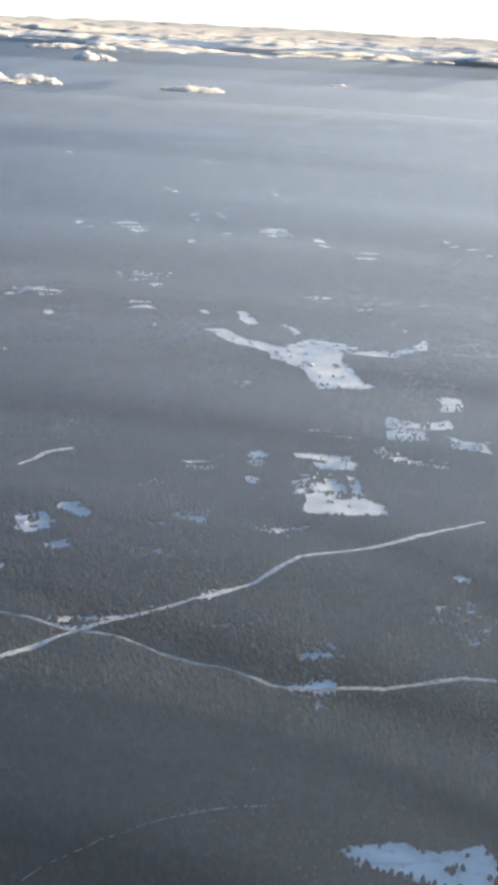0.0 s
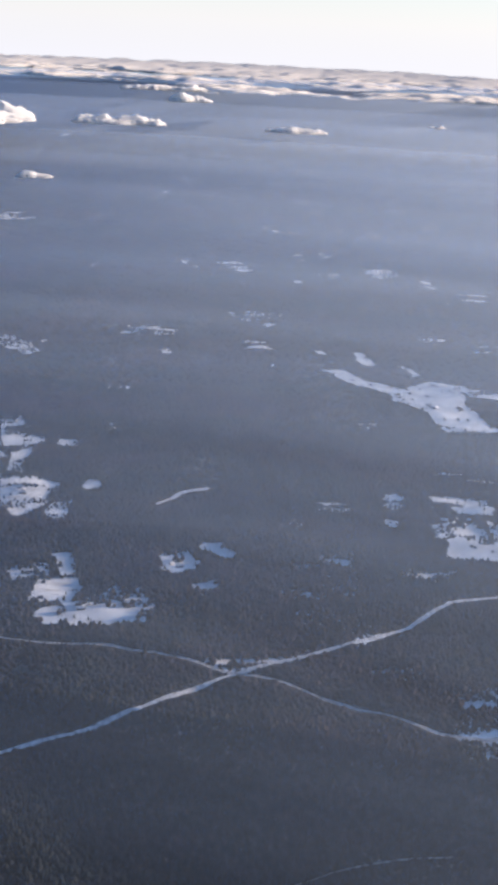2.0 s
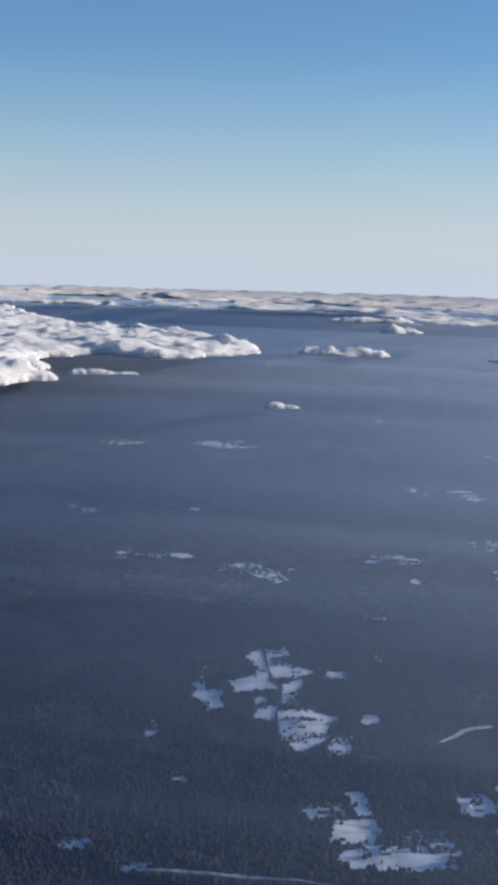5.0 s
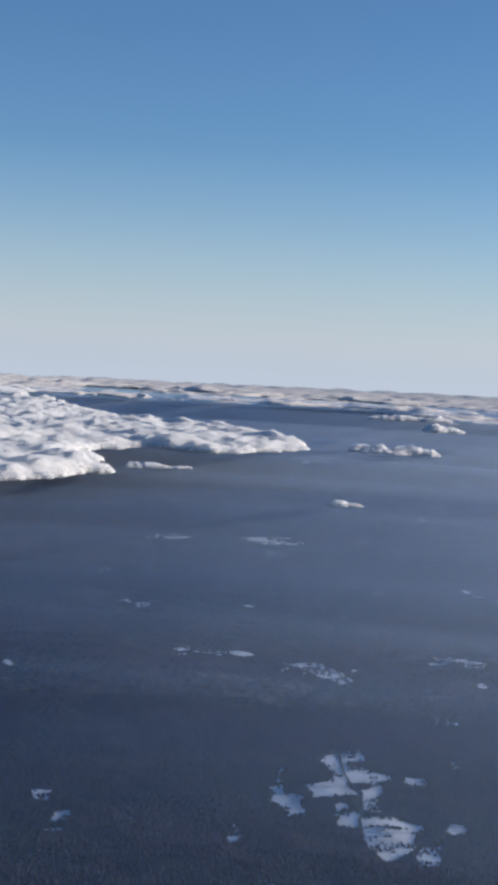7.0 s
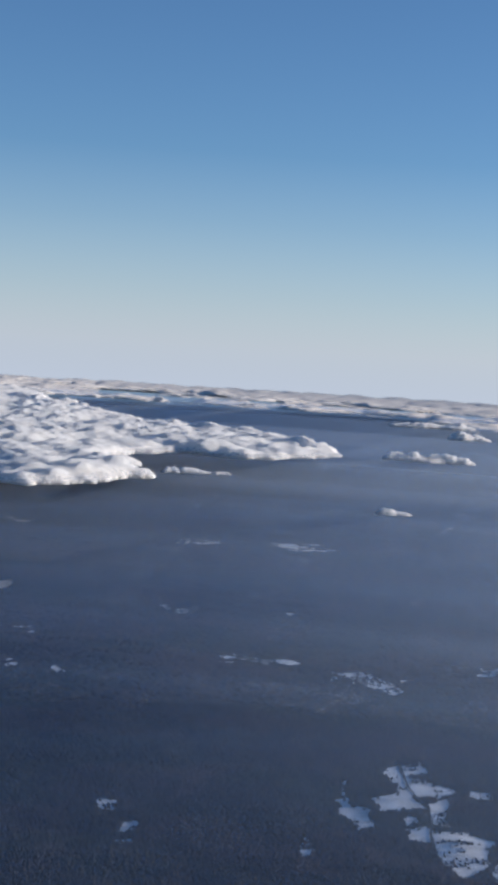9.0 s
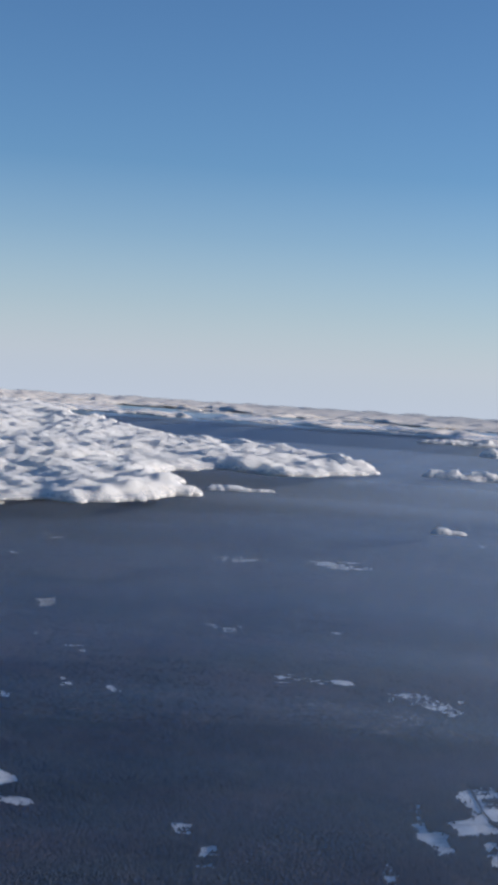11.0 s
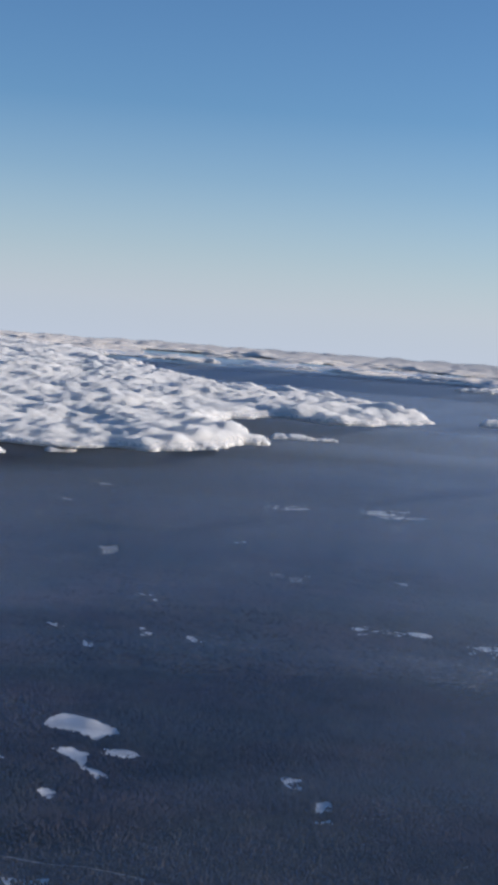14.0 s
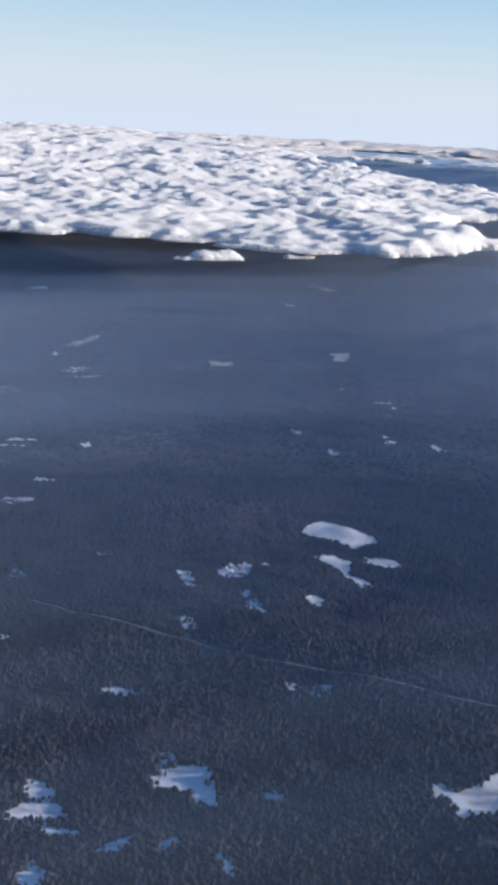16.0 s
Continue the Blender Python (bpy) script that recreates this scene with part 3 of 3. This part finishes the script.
# ---- woodland ----
def keep_trees(x, y, seed):
    """Woodland stands everywhere but on the open land and the roads; along the roads it is lower. Gives what to keep and how tall."""
    r = np.random.RandomState(seed)
    keep, grown = np.ones(len(x), bool), np.ones(len(x))
    for outline, share in OPEN:
        o = np.array(outline)
        near = np.nonzero((x > o[:, 0].min()) & (x < o[:, 0].max()) & (y > o[:, 1].min()) & (y < o[:, 1].max()))[0]
        if len(near):
            within = near[inside(x[near], y[near], outline)]
            if share > 0:
                share = min(share + 0.08, 0.92)
            along, across = 0.85 * x[within] + 0.5 * y[within], 0.85 * y[within] - 0.5 * x[within]
            clump = fbm(along / 2.6, across, 6, 31, 4) * 1.15 + r.uniform(-0.3, 0.3, len(within))
            fringe = np.exp(-edge_distance(x[within], y[within], outline) / 0.8) * 0.45      # the wood thins out at the edge
            keep[within[(clump < 1.05 * (1 - 1.75 * share)) & (r.uniform(0, 1, len(within)) > fringe)]] = False
    for line, width in STRIPS:
        near = np.nonzero((x > line[:, 0].min() - 4) & (x < line[:, 0].max() + 4) & (y > line[:, 1].min() - 4) & (y < line[:, 1].max() + 4))[0]
        for part_ in np.array_split(near, max(1, len(near) // 4000)):
            if len(part_):
                d = np.min(np.hypot(x[part_, None] - line[None, :, 0], y[part_, None] - line[None, :, 1]), axis=1)
                keep[part_[d < width * r.uniform(0.5, 1.3, len(part_))]] = False
                grown[part_] = np.minimum(grown[part_], np.clip((d - 0.4) / (3.6 * width), 0.22, 1))
    return keep, grown


def stand(name, label, spacing, rad, high, near, far, seed, tall=False):
    """A belt of woodland between two distances from the middle of the flight line."""
    r = np.random.RandomState(seed)
    gx_, gy_ = np.meshgrid(np.arange(-far - 160, 200, spacing), np.arange(150, far, spacing), indexing="ij")
    x = gx_.ravel() + r.uniform(-0.5, 0.5, gx_.size) * spacing
    y = gy_.ravel() + r.uniform(-0.5, 0.5, gx_.size) * spacing
    d = np.hypot(x + 130, y + 20)
    # the stretch of land that lies ahead of the flight
    az = np.degrees(np.arctan2(-x - 0, y + 30))
    ok = (d >= near) & (d < far) & (az > 1) & (az < 70) & (x > -0.98 * (y + 45) - 300)
    x, y = x[ok], y[ok]
    ok, grown = keep_trees(x, y, seed)
    x, y, grown = x[ok], y[ok], grown[ok]
    # bare stands are thinner, so that the snowy floor shows
    thin = fbm(x, y, 75, 77, 4)
    ok = r.uniform(0, 1, len(x)) < np.clip(1.0 - 0.9 * np.clip(thin - 0.1, 0, 0.9), 0.3, 1)
    x, y, grown = x[ok], y[ok], grown[ok]
    n = len(x)
    even = 1.0 if tall else 0.5
    size = np.clip(1 + 0.2 * fbm(x, y, 60, 9, 3) + r.normal(0, 0.14 * even, n), 0.45, 1.7)
    h, w, z = high * grown * size * (1 + even * r.uniform(-0.3, 0.3, n)), rad * size * r.uniform(0.8, 1.25, n), relief(x, y)
    sides = 4
    turn = r.uniform(0, math.tau, n)
    rows = []
    if tall:
        levels = ((0.0, 0.6), (0.34, 1.0), (0.7, 0.62))
    else:
        levels = ((0.0, 1.0),)
    for lv, wid in levels:
        for k in range(sides):
            a = turn + math.tau * k / sides
            q = w * wid * r.uniform(0.8, 1.2, n)
            rows.append(np.stack([x + q * np.cos(a), y + q * np.sin(a), z + h * (lv + r.uniform(-0.05, 0.08, n))], -1))
    rows.append(np.stack([x + r.uniform(-0.25, 0.25, n) * w, y + r.uniform(-0.25, 0.25, n) * w, z + h], -1))
    per = len(rows)
    verts = np.stack(rows, 1).reshape(-1, 3)
    tri = []
    if tall:
        for m in range(len(levels) - 1):
            for k in range(sides):
                j, u = (k + 1) % sides, m * sides
                tri += [(u + k, u + j, u + sides + j), (u + k, u + sides + j, u + sides + k)]
    last = sides * (len(levels) - 1)
    tri += [(last + k, last + (k + 1) % sides, per - 1) for k in range(sides)]
    tri = np.array(tri)
    faces = (np.arange(n)[:, None, None] * per + tri[None]).reshape(-1, 3)
    ob = mesh_object(name, verts, faces, TREE, True)
    return tagged(ob, label, "woodland", kind="stuff")


stand("woodland", "dense bare and evergreen winter trees with snow below", 1.2, 0.78, 2.0, 240, 400, 1, True)
stand("woodland", "dense bare and evergreen winter trees in a closed canopy", 1.25, 0.85, 1.75, 400, 560, 2, True)
stand("woodland", "dense bare and evergreen winter trees farther off", 1.6, 1.1, 1.4, 560, 800, 5)
stand("woodland", "dark tree stands in the distance", 3.0, 2.1, 0.95, 800, 1300, 3)
stand("woodland", "dark tree stands towards the horizon", 6.5, 4.4, 1.1, 1300, 2200, 4)


# ---- clouds ----
def caps(shape, step, size, cover, rnd, tall):
    """A field of overlapping round heads of about one size: the highest head counts."""
    layer = np.zeros(shape)
    area = shape[0] * shape[1] * step * step
    for _ in range(int(cover * area / (math.pi * size * size))):
        rad = size * rnd.uniform(0.6, 1.4)
        k, lift = rad / step, rnd.uniform(0.7, 1.15)
        ci, cj = rnd.uniform(0, shape[0]), rnd.uniform(0, shape[1])
        i0, i1, j0, j1 = max(int(ci - k), 0), min(int(ci + k) + 2, shape[0]), max(int(cj - k), 0), min(int(cj + k) + 2, shape[1])
        if i0 >= i1 or j0 >= j1:
            continue
        dd = ((np.arange(i0, i1)[:, None] - ci) ** 2 + (np.arange(j0, j1)[None] - cj) ** 2) / (k * k)
        layer[i0:i1, j0:j1] = np.maximum(layer[i0:i1, j0:j1], rad * tall * lift * np.clip(1 - dd, 0, 1) ** 0.8)
    return layer


def soften(field_, times):
    for _ in range(times):
        field_[1:-1, 1:-1] = (field_[1:-1, 1:-1] * 2 + field_[:-2, 1:-1] + field_[2:, 1:-1] + field_[1:-1, :-2] + field_[1:-1, 2:]) / 6
    return field_


def grid_faces(used):
    cell = used[:-1, :-1] & used[1:, :-1] & used[1:, 1:] & used[:-1, 1:]
    ids = np.arange(used.size).reshape(used.shape)
    quads_ = np.stack([ids[:-1, :-1], ids[1:, :-1], ids[1:, 1:], ids[:-1, 1:]], -1)[cell]
    pick, inv = np.unique(quads_, return_inverse=True)
    return pick, inv.reshape(-1, 4)


def cumulus(name, label, poly, step, base, swell, puff, high, seed, ragged_by, round_by, holes=-9.0, group="", kind="", tower=1.0):
    """A cumulus over a plan outline: a closed body of round heads upon larger heads, with a flat base and shreds of thin vapour round it."""
    ob = new(name)
    cx, cy = (float(v) for v in np.mean(np.array(poly), 0))
    ob.location = (cx, cy, base)
    p = np.array(poly, float)
    lo, hi = p.min(0) - 2 * ragged_by, p.max(0) + 2 * ragged_by
    XX, YY = np.meshgrid(np.arange(lo[0], hi[0], step), np.arange(lo[1], hi[1], step), indexing="ij")
    x, y = XX.ravel(), YY.ravel()
    rim = edge_distance(x, y, poly) + ragged_by * fbm(x, y, ragged_by * 2.2, seed, 5)
    broad = fbm(x + 31, y - 17, swell, seed + 10, 3)
    if holes > -5:
        rim = np.minimum(rim, (broad - holes) * swell * 0.5)
    rnd = np.random.RandomState(seed)
    # heads upon heads: the smaller ones sit on the rounded tops of the larger
    heads, seat = np.zeros(XX.shape), np.ones(XX.shape)
    for size, tall, cover in ((puff * 2.8, 0.08, 1.4), (puff * 1.2, 0.12, 1.6), (puff * 0.55, 0.18, 1.7), (puff * 0.28, 0.24, 1.6)):
        if size > 1.3 * step:
            layer = caps(XX.shape, step, size, cover, rnd, tall)
            heads += tower * layer * (0.6 + 0.4 * seat)
            seat = np.clip(layer / (size * tall), 0, 1)
    heads = soften(heads, 1) + 0.05 * puff * fbm(XX, YY, puff * 0.7, seed + 40, 4)
    crown = np.clip(rim / round_by, 0, 1) ** 0.65
    top = crown * (high * np.clip(0.4 + 0.3 * broad, 0.05, 2) + heads.ravel() * (0.35 + 0.65 * crown))
    drop = np.hypot(x, y) ** 2 / 1.5e6      # the curve of the earth
    pick, faces_ = grid_faces((rim > 0).reshape(XX.shape))
    n = len(pick)
    both = np.concatenate([np.stack([x - cx, y - cy, top - drop], -1)[pick], np.stack([x - cx, y - cy, -0.15 * crown * high - 0.02 - drop], -1)[pick]])
    edges_ = np.concatenate([faces_[:, [k, (k + 1) % 4]] for k in range(4)])
    code = edges_[:, 0].astype(np.int64) * n + edges_[:, 1]
    rim_edges = edges_[~np.isin(edges_[:, 1].astype(np.int64) * n + edges_[:, 0], code)]
    side = np.stack([rim_edges[:, 1], rim_edges[:, 0], rim_edges[:, 0] + n, rim_edges[:, 1] + n], -1)
    core = mesh_object("core", both, np.concatenate([faces_, faces_[:, ::-1] + n, side]), FAR_CLOUD if step > 5.5 else CLOUD, True)
    core.parent = ob
    # shreds of thin vapour along the rim
    shred = soften(caps(XX.shape, step, puff * 0.4, 1.3, rnd, 0.3), 1).ravel()
    veil = soften(top.reshape(XX.shape).copy(), 2).ravel() + (0.06 * puff + shred) * np.clip(rim / round_by + 0.3, 0, 1)
    pick, faces_ = grid_faces(((rim > -0.35 * round_by) & (rim < 0.6 * round_by)).reshape(XX.shape))
    edge = rim / round_by
    fade = np.minimum(0.30 + 0.8 * edge, 1.2 * (0.6 - edge))
    wisp = mesh_object("wisp", np.stack([x - cx, y - cy, veil - drop], -1)[pick], faces_, WISP, True, ("thickness", np.clip(fade, -0.3, 0.35)[pick]))
    wisp.parent = ob
    return tagged(ob, label, "cloud", group=group, kind=kind)


DECK = [(-1900, 1560), (-1160, 740), (-1040, 690), (-915, 712), (-822, 775), (-732, 772), (-684, 815), (-660, 870), (-660, 940), (-755, 1090), (-760, 1210), (-690, 1205),
        (-636, 1310), (-705, 1450), (-830, 1545), (-1090, 1690), (-1400, 1990), (-1900, 1900)]
cumulus("cloud_bank", "broad bank of white cumulus with rounded tops", DECK, 2.2, 97, 110, 15, 9, 21, 18, 17, -9.0, kind="stuff")
cumulus("cloud_bank", "white cumulus bank stretching to the horizon",
        [(-1160, 740), (-1900, 1560), (-1900, 1900), (-1400, 1990), (-1600, 2300), (-2300, 2900), (-3600, 2600), (-3700, 900)], 5.0, 94, 240, 18, 7, 22, 25, 40, kind="stuff")
cumulus("cloud_bank", "row of far white cumulus along the horizon",
        [(-2300, 2500), (-1500, 2600), (-1000, 2750), (-830, 2360), (-560, 2430), (-400, 2650), (0, 2800), (700, 2800), (800, 3500), (-1500, 3500), (-3000, 3300), (-3600, 2900)],
        5.6, 83, 110, 14, 4, 23, 50, 34, -0.1, kind="stuff")
cumulus("cloud_bank", "unbroken white cloud at the horizon",
        [(800, 3400), (900, 4450), (-1500, 4450), (-3100, 3400), (-3500, 2800), (-1500, 3350)], 8.0, 77, 200, 18, 4, 29, 50, 40, kind="stuff")
for x, y, z, a, b, turn, seed, label in (
    (-380, 1350, 100, 34, 18, 28, 31, "small lens-shaped white cloud with a rounded top"),
    (-569, 1312, 100, 31, 17, 28, 32, "small ragged white cumulus with two humps"),
    (-541, 1329, 99, 27, 13, 28, 44, "low ragged tail of a small white cumulus"),
    (-441, 885, 94, 14, 7, 40, 33, "tiny thin white cloud over dark woods"),
    (-800, 2125, 95, 60, 18, 32, 34, "flat white cloud streak"),
    (-662, 1853, 95, 30, 12, 32, 37, "short flat white cloud streak"),
    (-1233, 2417, 95, 15, 10, 35, 38, "tiny far white cloud puff"),
    (-1034, 2437, 95, 15, 10, 35, 39, "tiny far white cloud puff"),
    (-759, 739, 90, 22, 9, 60, 35, "ragged white cloud scrap below the bank"),
    (-723, 782, 92, 14, 6, 60, 36, "small white cloud scrap below the bank"),
    (-868, 699, 62, 7, 3.5, 55, 40, "faint low wisp of white cloud"),
    (-662, 1050, 92, 32, 5, 42, 41, "thin flat white cloud streak under the bank"),
    (-302, 1610, 96, 11, 6, 40, 42, "tiny far white cloud puff"),):
    c, sn = math.cos(radians(turn)), math.sin(radians(turn))
    oval = [(x + a * c * math.cos(u) - b * sn * math.sin(u), y + b * c * math.sin(u) + a * sn * math.cos(u)) for u in (math.tau * i / 16 for i in range(16))]
    cumulus("cloud", label, oval, max(0.7, a / 30), z + 2, a * 2, min(a * 0.34, b * 0.9), min(a * 0.2, b * 0.5), seed, b * 0.6, b * 0.95, group="small clouds", tower=1.6)

# ---- see-through shells that paint haze over the land, below the cloud base ----
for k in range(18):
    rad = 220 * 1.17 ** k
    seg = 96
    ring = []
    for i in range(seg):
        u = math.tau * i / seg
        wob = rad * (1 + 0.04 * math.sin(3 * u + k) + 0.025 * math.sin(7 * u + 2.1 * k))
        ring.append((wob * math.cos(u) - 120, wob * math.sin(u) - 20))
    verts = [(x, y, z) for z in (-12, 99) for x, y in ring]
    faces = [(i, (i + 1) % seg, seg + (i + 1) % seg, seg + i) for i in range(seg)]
    # painted haze is stronger around 900 m, lifting the dark ground below the bank
    hz = mesh_object("haze_shell", verts, faces, haze_material(98, min(0.002 + 0.25 * (rad / 2000) ** 1.14 + 0.05 * math.exp(-((rad - 900) / 350) ** 2), 0.5), min(rad / 2200, 1.0)), True)
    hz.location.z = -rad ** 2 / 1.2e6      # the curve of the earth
    tagged(hz, "thin bluish see-through shell painting winter haze over the woodland", "haze", kind="structure")


def backdrop_material():
    """Pale haze of the far distance painted as glow, thinning out upwards into the sky."""
    m = bpy.data.materials.new("glowing_distance")
    m.use_nodes = True
    t = m.node_tree
    t.nodes.clear()
    out, glow, clear, veil = (t.nodes.new("ShaderNode" + k) for k in ("OutputMaterial", "Emission", "BsdfTransparent", "MixShader"))
    sep = t.nodes.new("ShaderNodeSeparateXYZ")
    t.links.new(t.nodes.new("ShaderNodeTexCoord").outputs["Object"], sep.inputs[0])
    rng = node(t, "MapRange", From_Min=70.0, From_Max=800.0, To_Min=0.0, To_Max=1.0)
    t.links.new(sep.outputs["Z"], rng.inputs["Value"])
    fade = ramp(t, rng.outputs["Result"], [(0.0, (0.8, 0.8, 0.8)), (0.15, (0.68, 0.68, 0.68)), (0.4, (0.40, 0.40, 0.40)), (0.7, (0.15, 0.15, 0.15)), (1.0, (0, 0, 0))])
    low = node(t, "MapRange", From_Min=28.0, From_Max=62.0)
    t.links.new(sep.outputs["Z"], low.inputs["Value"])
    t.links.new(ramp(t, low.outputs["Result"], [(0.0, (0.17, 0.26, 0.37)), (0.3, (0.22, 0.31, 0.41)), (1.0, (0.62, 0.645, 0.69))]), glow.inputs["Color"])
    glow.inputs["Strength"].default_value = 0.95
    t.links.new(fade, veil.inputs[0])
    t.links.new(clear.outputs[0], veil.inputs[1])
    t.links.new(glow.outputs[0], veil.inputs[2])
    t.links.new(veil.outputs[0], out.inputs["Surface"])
    return m


# self-lit ring added round the horizon to brighten the low sky
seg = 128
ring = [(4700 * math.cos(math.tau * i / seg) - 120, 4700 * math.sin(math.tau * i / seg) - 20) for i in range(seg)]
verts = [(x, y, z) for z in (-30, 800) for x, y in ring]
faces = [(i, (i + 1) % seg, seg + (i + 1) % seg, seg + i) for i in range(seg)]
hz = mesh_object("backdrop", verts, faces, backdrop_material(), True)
tagged(hz, "glowing ring painting the pale hazy distance at the horizon", "backdrop", kind="structure")


# ---- houses and single trees ----
def plain(name, base, spread, scale, rough=0.85):
    m, t, p = material(name, rough)
    n = noise_of(t, scale, 5, 0.65)
    lo, hi = (tuple(max(c - spread, 0.005) for c in base), tuple(c + spread for c in base))
    t.links.new(ramp(t, n, [(0.3, lo), (0.7, hi)]), p.inputs["Base Color"])
    bump(t, p, n, 0.3, 0.05)
    return m


WALL, DARK_WALL, CHIMNEY = plain("weathered_boards", (0.34, 0.30, 0.26), 0.06, 3), plain("dark_barn_boards", (0.10, 0.07, 0.06), 0.02, 3), plain("sooty_brick", (0.2, 0.12, 0.1), 0.04, 6)
BARK, NEEDLES = plain("grey_bark", (0.10, 0.08, 0.065), 0.03, 5), plain("dark_needles", (0.035, 0.045, 0.030), 0.012, 4)


def part(name, bm, mat, parent, label=""):
    me = bpy.data.meshes.new(name)
    bm.to_mesh(me)
    bm.free()
    me.materials.append(mat)
    ob = new(name, me)
    ob.parent = parent
    if label:
        ob["label"] = label
    return ob


def block(bm, x0, x1, y0, y1, z0, z1):
    vs = [bm.verts.new((x, y, z)) for x in (x0, x1) for y in (y0, y1) for z in (z0, z1)]
    for f in ((0, 1, 3, 2), (4, 6, 7, 5), (0, 4, 5, 1), (2, 3, 7, 6), (0, 2, 6, 4), (1, 5, 7, 3)):
        bm.faces.new([vs[k] for k in f])


def house(name, long, wide, eaves, ridge, wall_mat, label, category, group):
    """A gabled building under a snow-covered roof with overhanging eaves."""
    top = new(name)
    bm = bmesh.new()
    a, b = long / 2, wide / 2
    base = [bm.verts.new((x, y, -0.3)) for x, y in ((-a, -b), (a, -b), (a, b), (-a, b))]
    up = [bm.verts.new((x, y, eaves)) for x, y in ((-a, -b), (a, -b), (a, b), (-a, b))]
    g0, g1 = bm.verts.new((-a, 0, ridge)), bm.verts.new((a, 0, ridge))
    for k in range(4):
        j = (k + 1) % 4
        bm.faces.new((base[k], base[j], up[j], up[k]))
    bm.faces.new((up[3], up[0], g0))
    bm.faces.new((up[1], up[2], g1))
    part("wall", bm, wall_mat, top)
    bm = bmesh.new()
    o, thick = 0.1, 0.07
    slope = (ridge - eaves) / b
    for s_ in (-1, 1):
        e = [(x, s_ * (b + o), eaves - slope * o) for x in (-a - o, a + o)]
        g = [(x, 0, ridge) for x in (a + o, -a - o)]
        low = [bm.verts.new(q) for q in e + g]
        high = [bm.verts.new((q[0], q[1], q[2] + thick)) for q in e + g]
        bm.faces.new(low)
        bm.faces.new(high)
        for k in range(4):
            bm.faces.new((low[k], low[(k + 1) % 4], high[(k + 1) % 4], high[k]))
    bmesh.ops.recalc_face_normals(bm, faces=bm.faces[:])
    part("roof", bm, SNOW, top, "snow-covered gabled roof")
    if category == "house":
        bm = bmesh.new()
        block(bm, a * 0.4, a * 0.4 + 0.14, 0.05, 0.19, eaves, ridge + 0.22)
        part("chimney", bm, CHIMNEY, top, "short brick chimney")
    return tagged(top, label, category, group=group)


def fir(name, high, label):
    """A lone evergreen: a tapered trunk and drooping tiers of boughs with an uneven outline."""
    rnd = random.Random(5)
    top = new(name)
    bm = bmesh.new()
    bmesh.ops.create_cone(bm, cap_ends=True, segments=7, radius1=high * 0.035, radius2=high * 0.01, depth=high * 0.9, matrix=Matrix.Translation((0, 0, high * 0.42)))
    part("trunk", bm, BARK, top)
    bm = bmesh.new()
    for k in range(5):
        z0, wide = high * (0.14 + 0.16 * k), high * (0.26 - 0.045 * k)
        tip = bm.verts.new((rnd.uniform(-0.02, 0.02) * high, rnd.uniform(-0.02, 0.02) * high, z0 + high * 0.27))
        ring = []
        for i in range(11):
            u = math.tau * i / 11
            q = wide * rnd.uniform(0.7, 1.2)
            ring.append(bm.verts.new((q * math.cos(u), q * math.sin(u), z0 + rnd.uniform(-0.05, 0.04) * high)))
        for i in range(11):
            bm.faces.new((ring[i], ring[(i + 1) % 11], tip))
    part("crown", bm, NEEDLES, top)
    return tagged(top, label, "tree", group="lone trees")


def placed(x, y, turn=0.0):
    return pose(x, y, float(relief(x, y)) + 0.28, 0, 0, turn)


rnd = random.Random(9)
kinds = [house("house", 1.5, 1.0, 0.5, 0.95, WALL, "small pale boarded house under a snowy roof", "house", "village houses"),
         house("house", 1.2, 0.95, 0.42, 0.85, DARK_WALL, "small dark boarded house under a snowy roof", "house", "village houses"),
         house("barn", 3.0, 1.4, 0.65, 1.25, DARK_WALL, "long dark farm barn with a snowy roof", "barn", "farm barns")]
# clusters: x, y, half width, half depth, how many, barns among them
HAMLETS = ((-151, 778, 4, 8, 5, 3),
           (-158, 826, 13, 11, 8, 1),
           (-83, 680, 10, 15, 14, 0),
           (-53, 667, 9, 6, 8, 0),
           (-73, 632, 16, 8, 12, 1),
           (-427, 823, 19, 20, 14, 1),
           (-309, 978, 18, 14, 12, 1),
           (-290, 549, 3, 4, 4, 2),
           (-344, 652, 6, 6, 6, 0),
           (-214, 443, 3, 4, 6, 1),
           (-30, 459, 5, 6, 8, 1),
           (-365, 896, 15, 9, 8, 0),
           (-200, 497, 4, 5, 4, 1),
           (-106, 584, 7, 6, 5, 1),
           (-879, 760, 14, 17, 8, 0),
           (-555, 457, 7, 4, 5, 0),
           (-358, 890, 16, 9, 6, 0))
used = [False] * 3
for hx, hy, hw, hd, count, barns in HAMLETS:
    for k in range(count):
        kind = 2 if k < barns else rnd.choice((0, 0, 1))
        m = placed(hx + rnd.uniform(-hw, hw), hy + rnd.uniform(-hd, hd), rnd.choice((20, 24, 112, 65)) + rnd.uniform(-8, 8))
        if used[kind]:
            copy_thing(kinds[kind], m)
        else:
            kinds[kind].matrix_basis, used[kind] = m, True
lone = fir("fir_tree", 2.0, "lone dark evergreen standing in a snowy field")
first = True
for cx, cy, share, corners in FIELDS:
    if share > 0.3 or share < 0.01 or len(corners) < 5:
        continue
    for k in range(4):
        ax, ay = rnd.choice(corners)
        f = rnd.uniform(0.45, 0.85)
        m = placed(cx + ax * f, cy + ay * f, rnd.uniform(0, 360)) @ Matrix.Scale(rnd.uniform(0.55, 1.1), 4)
        if first:
            lone.matrix_basis, first = placed(cx + ax * f, cy + ay * f), False
        else:
            copy_thing(lone, m).scale = [rnd.uniform(0.55, 1.1)] * 3
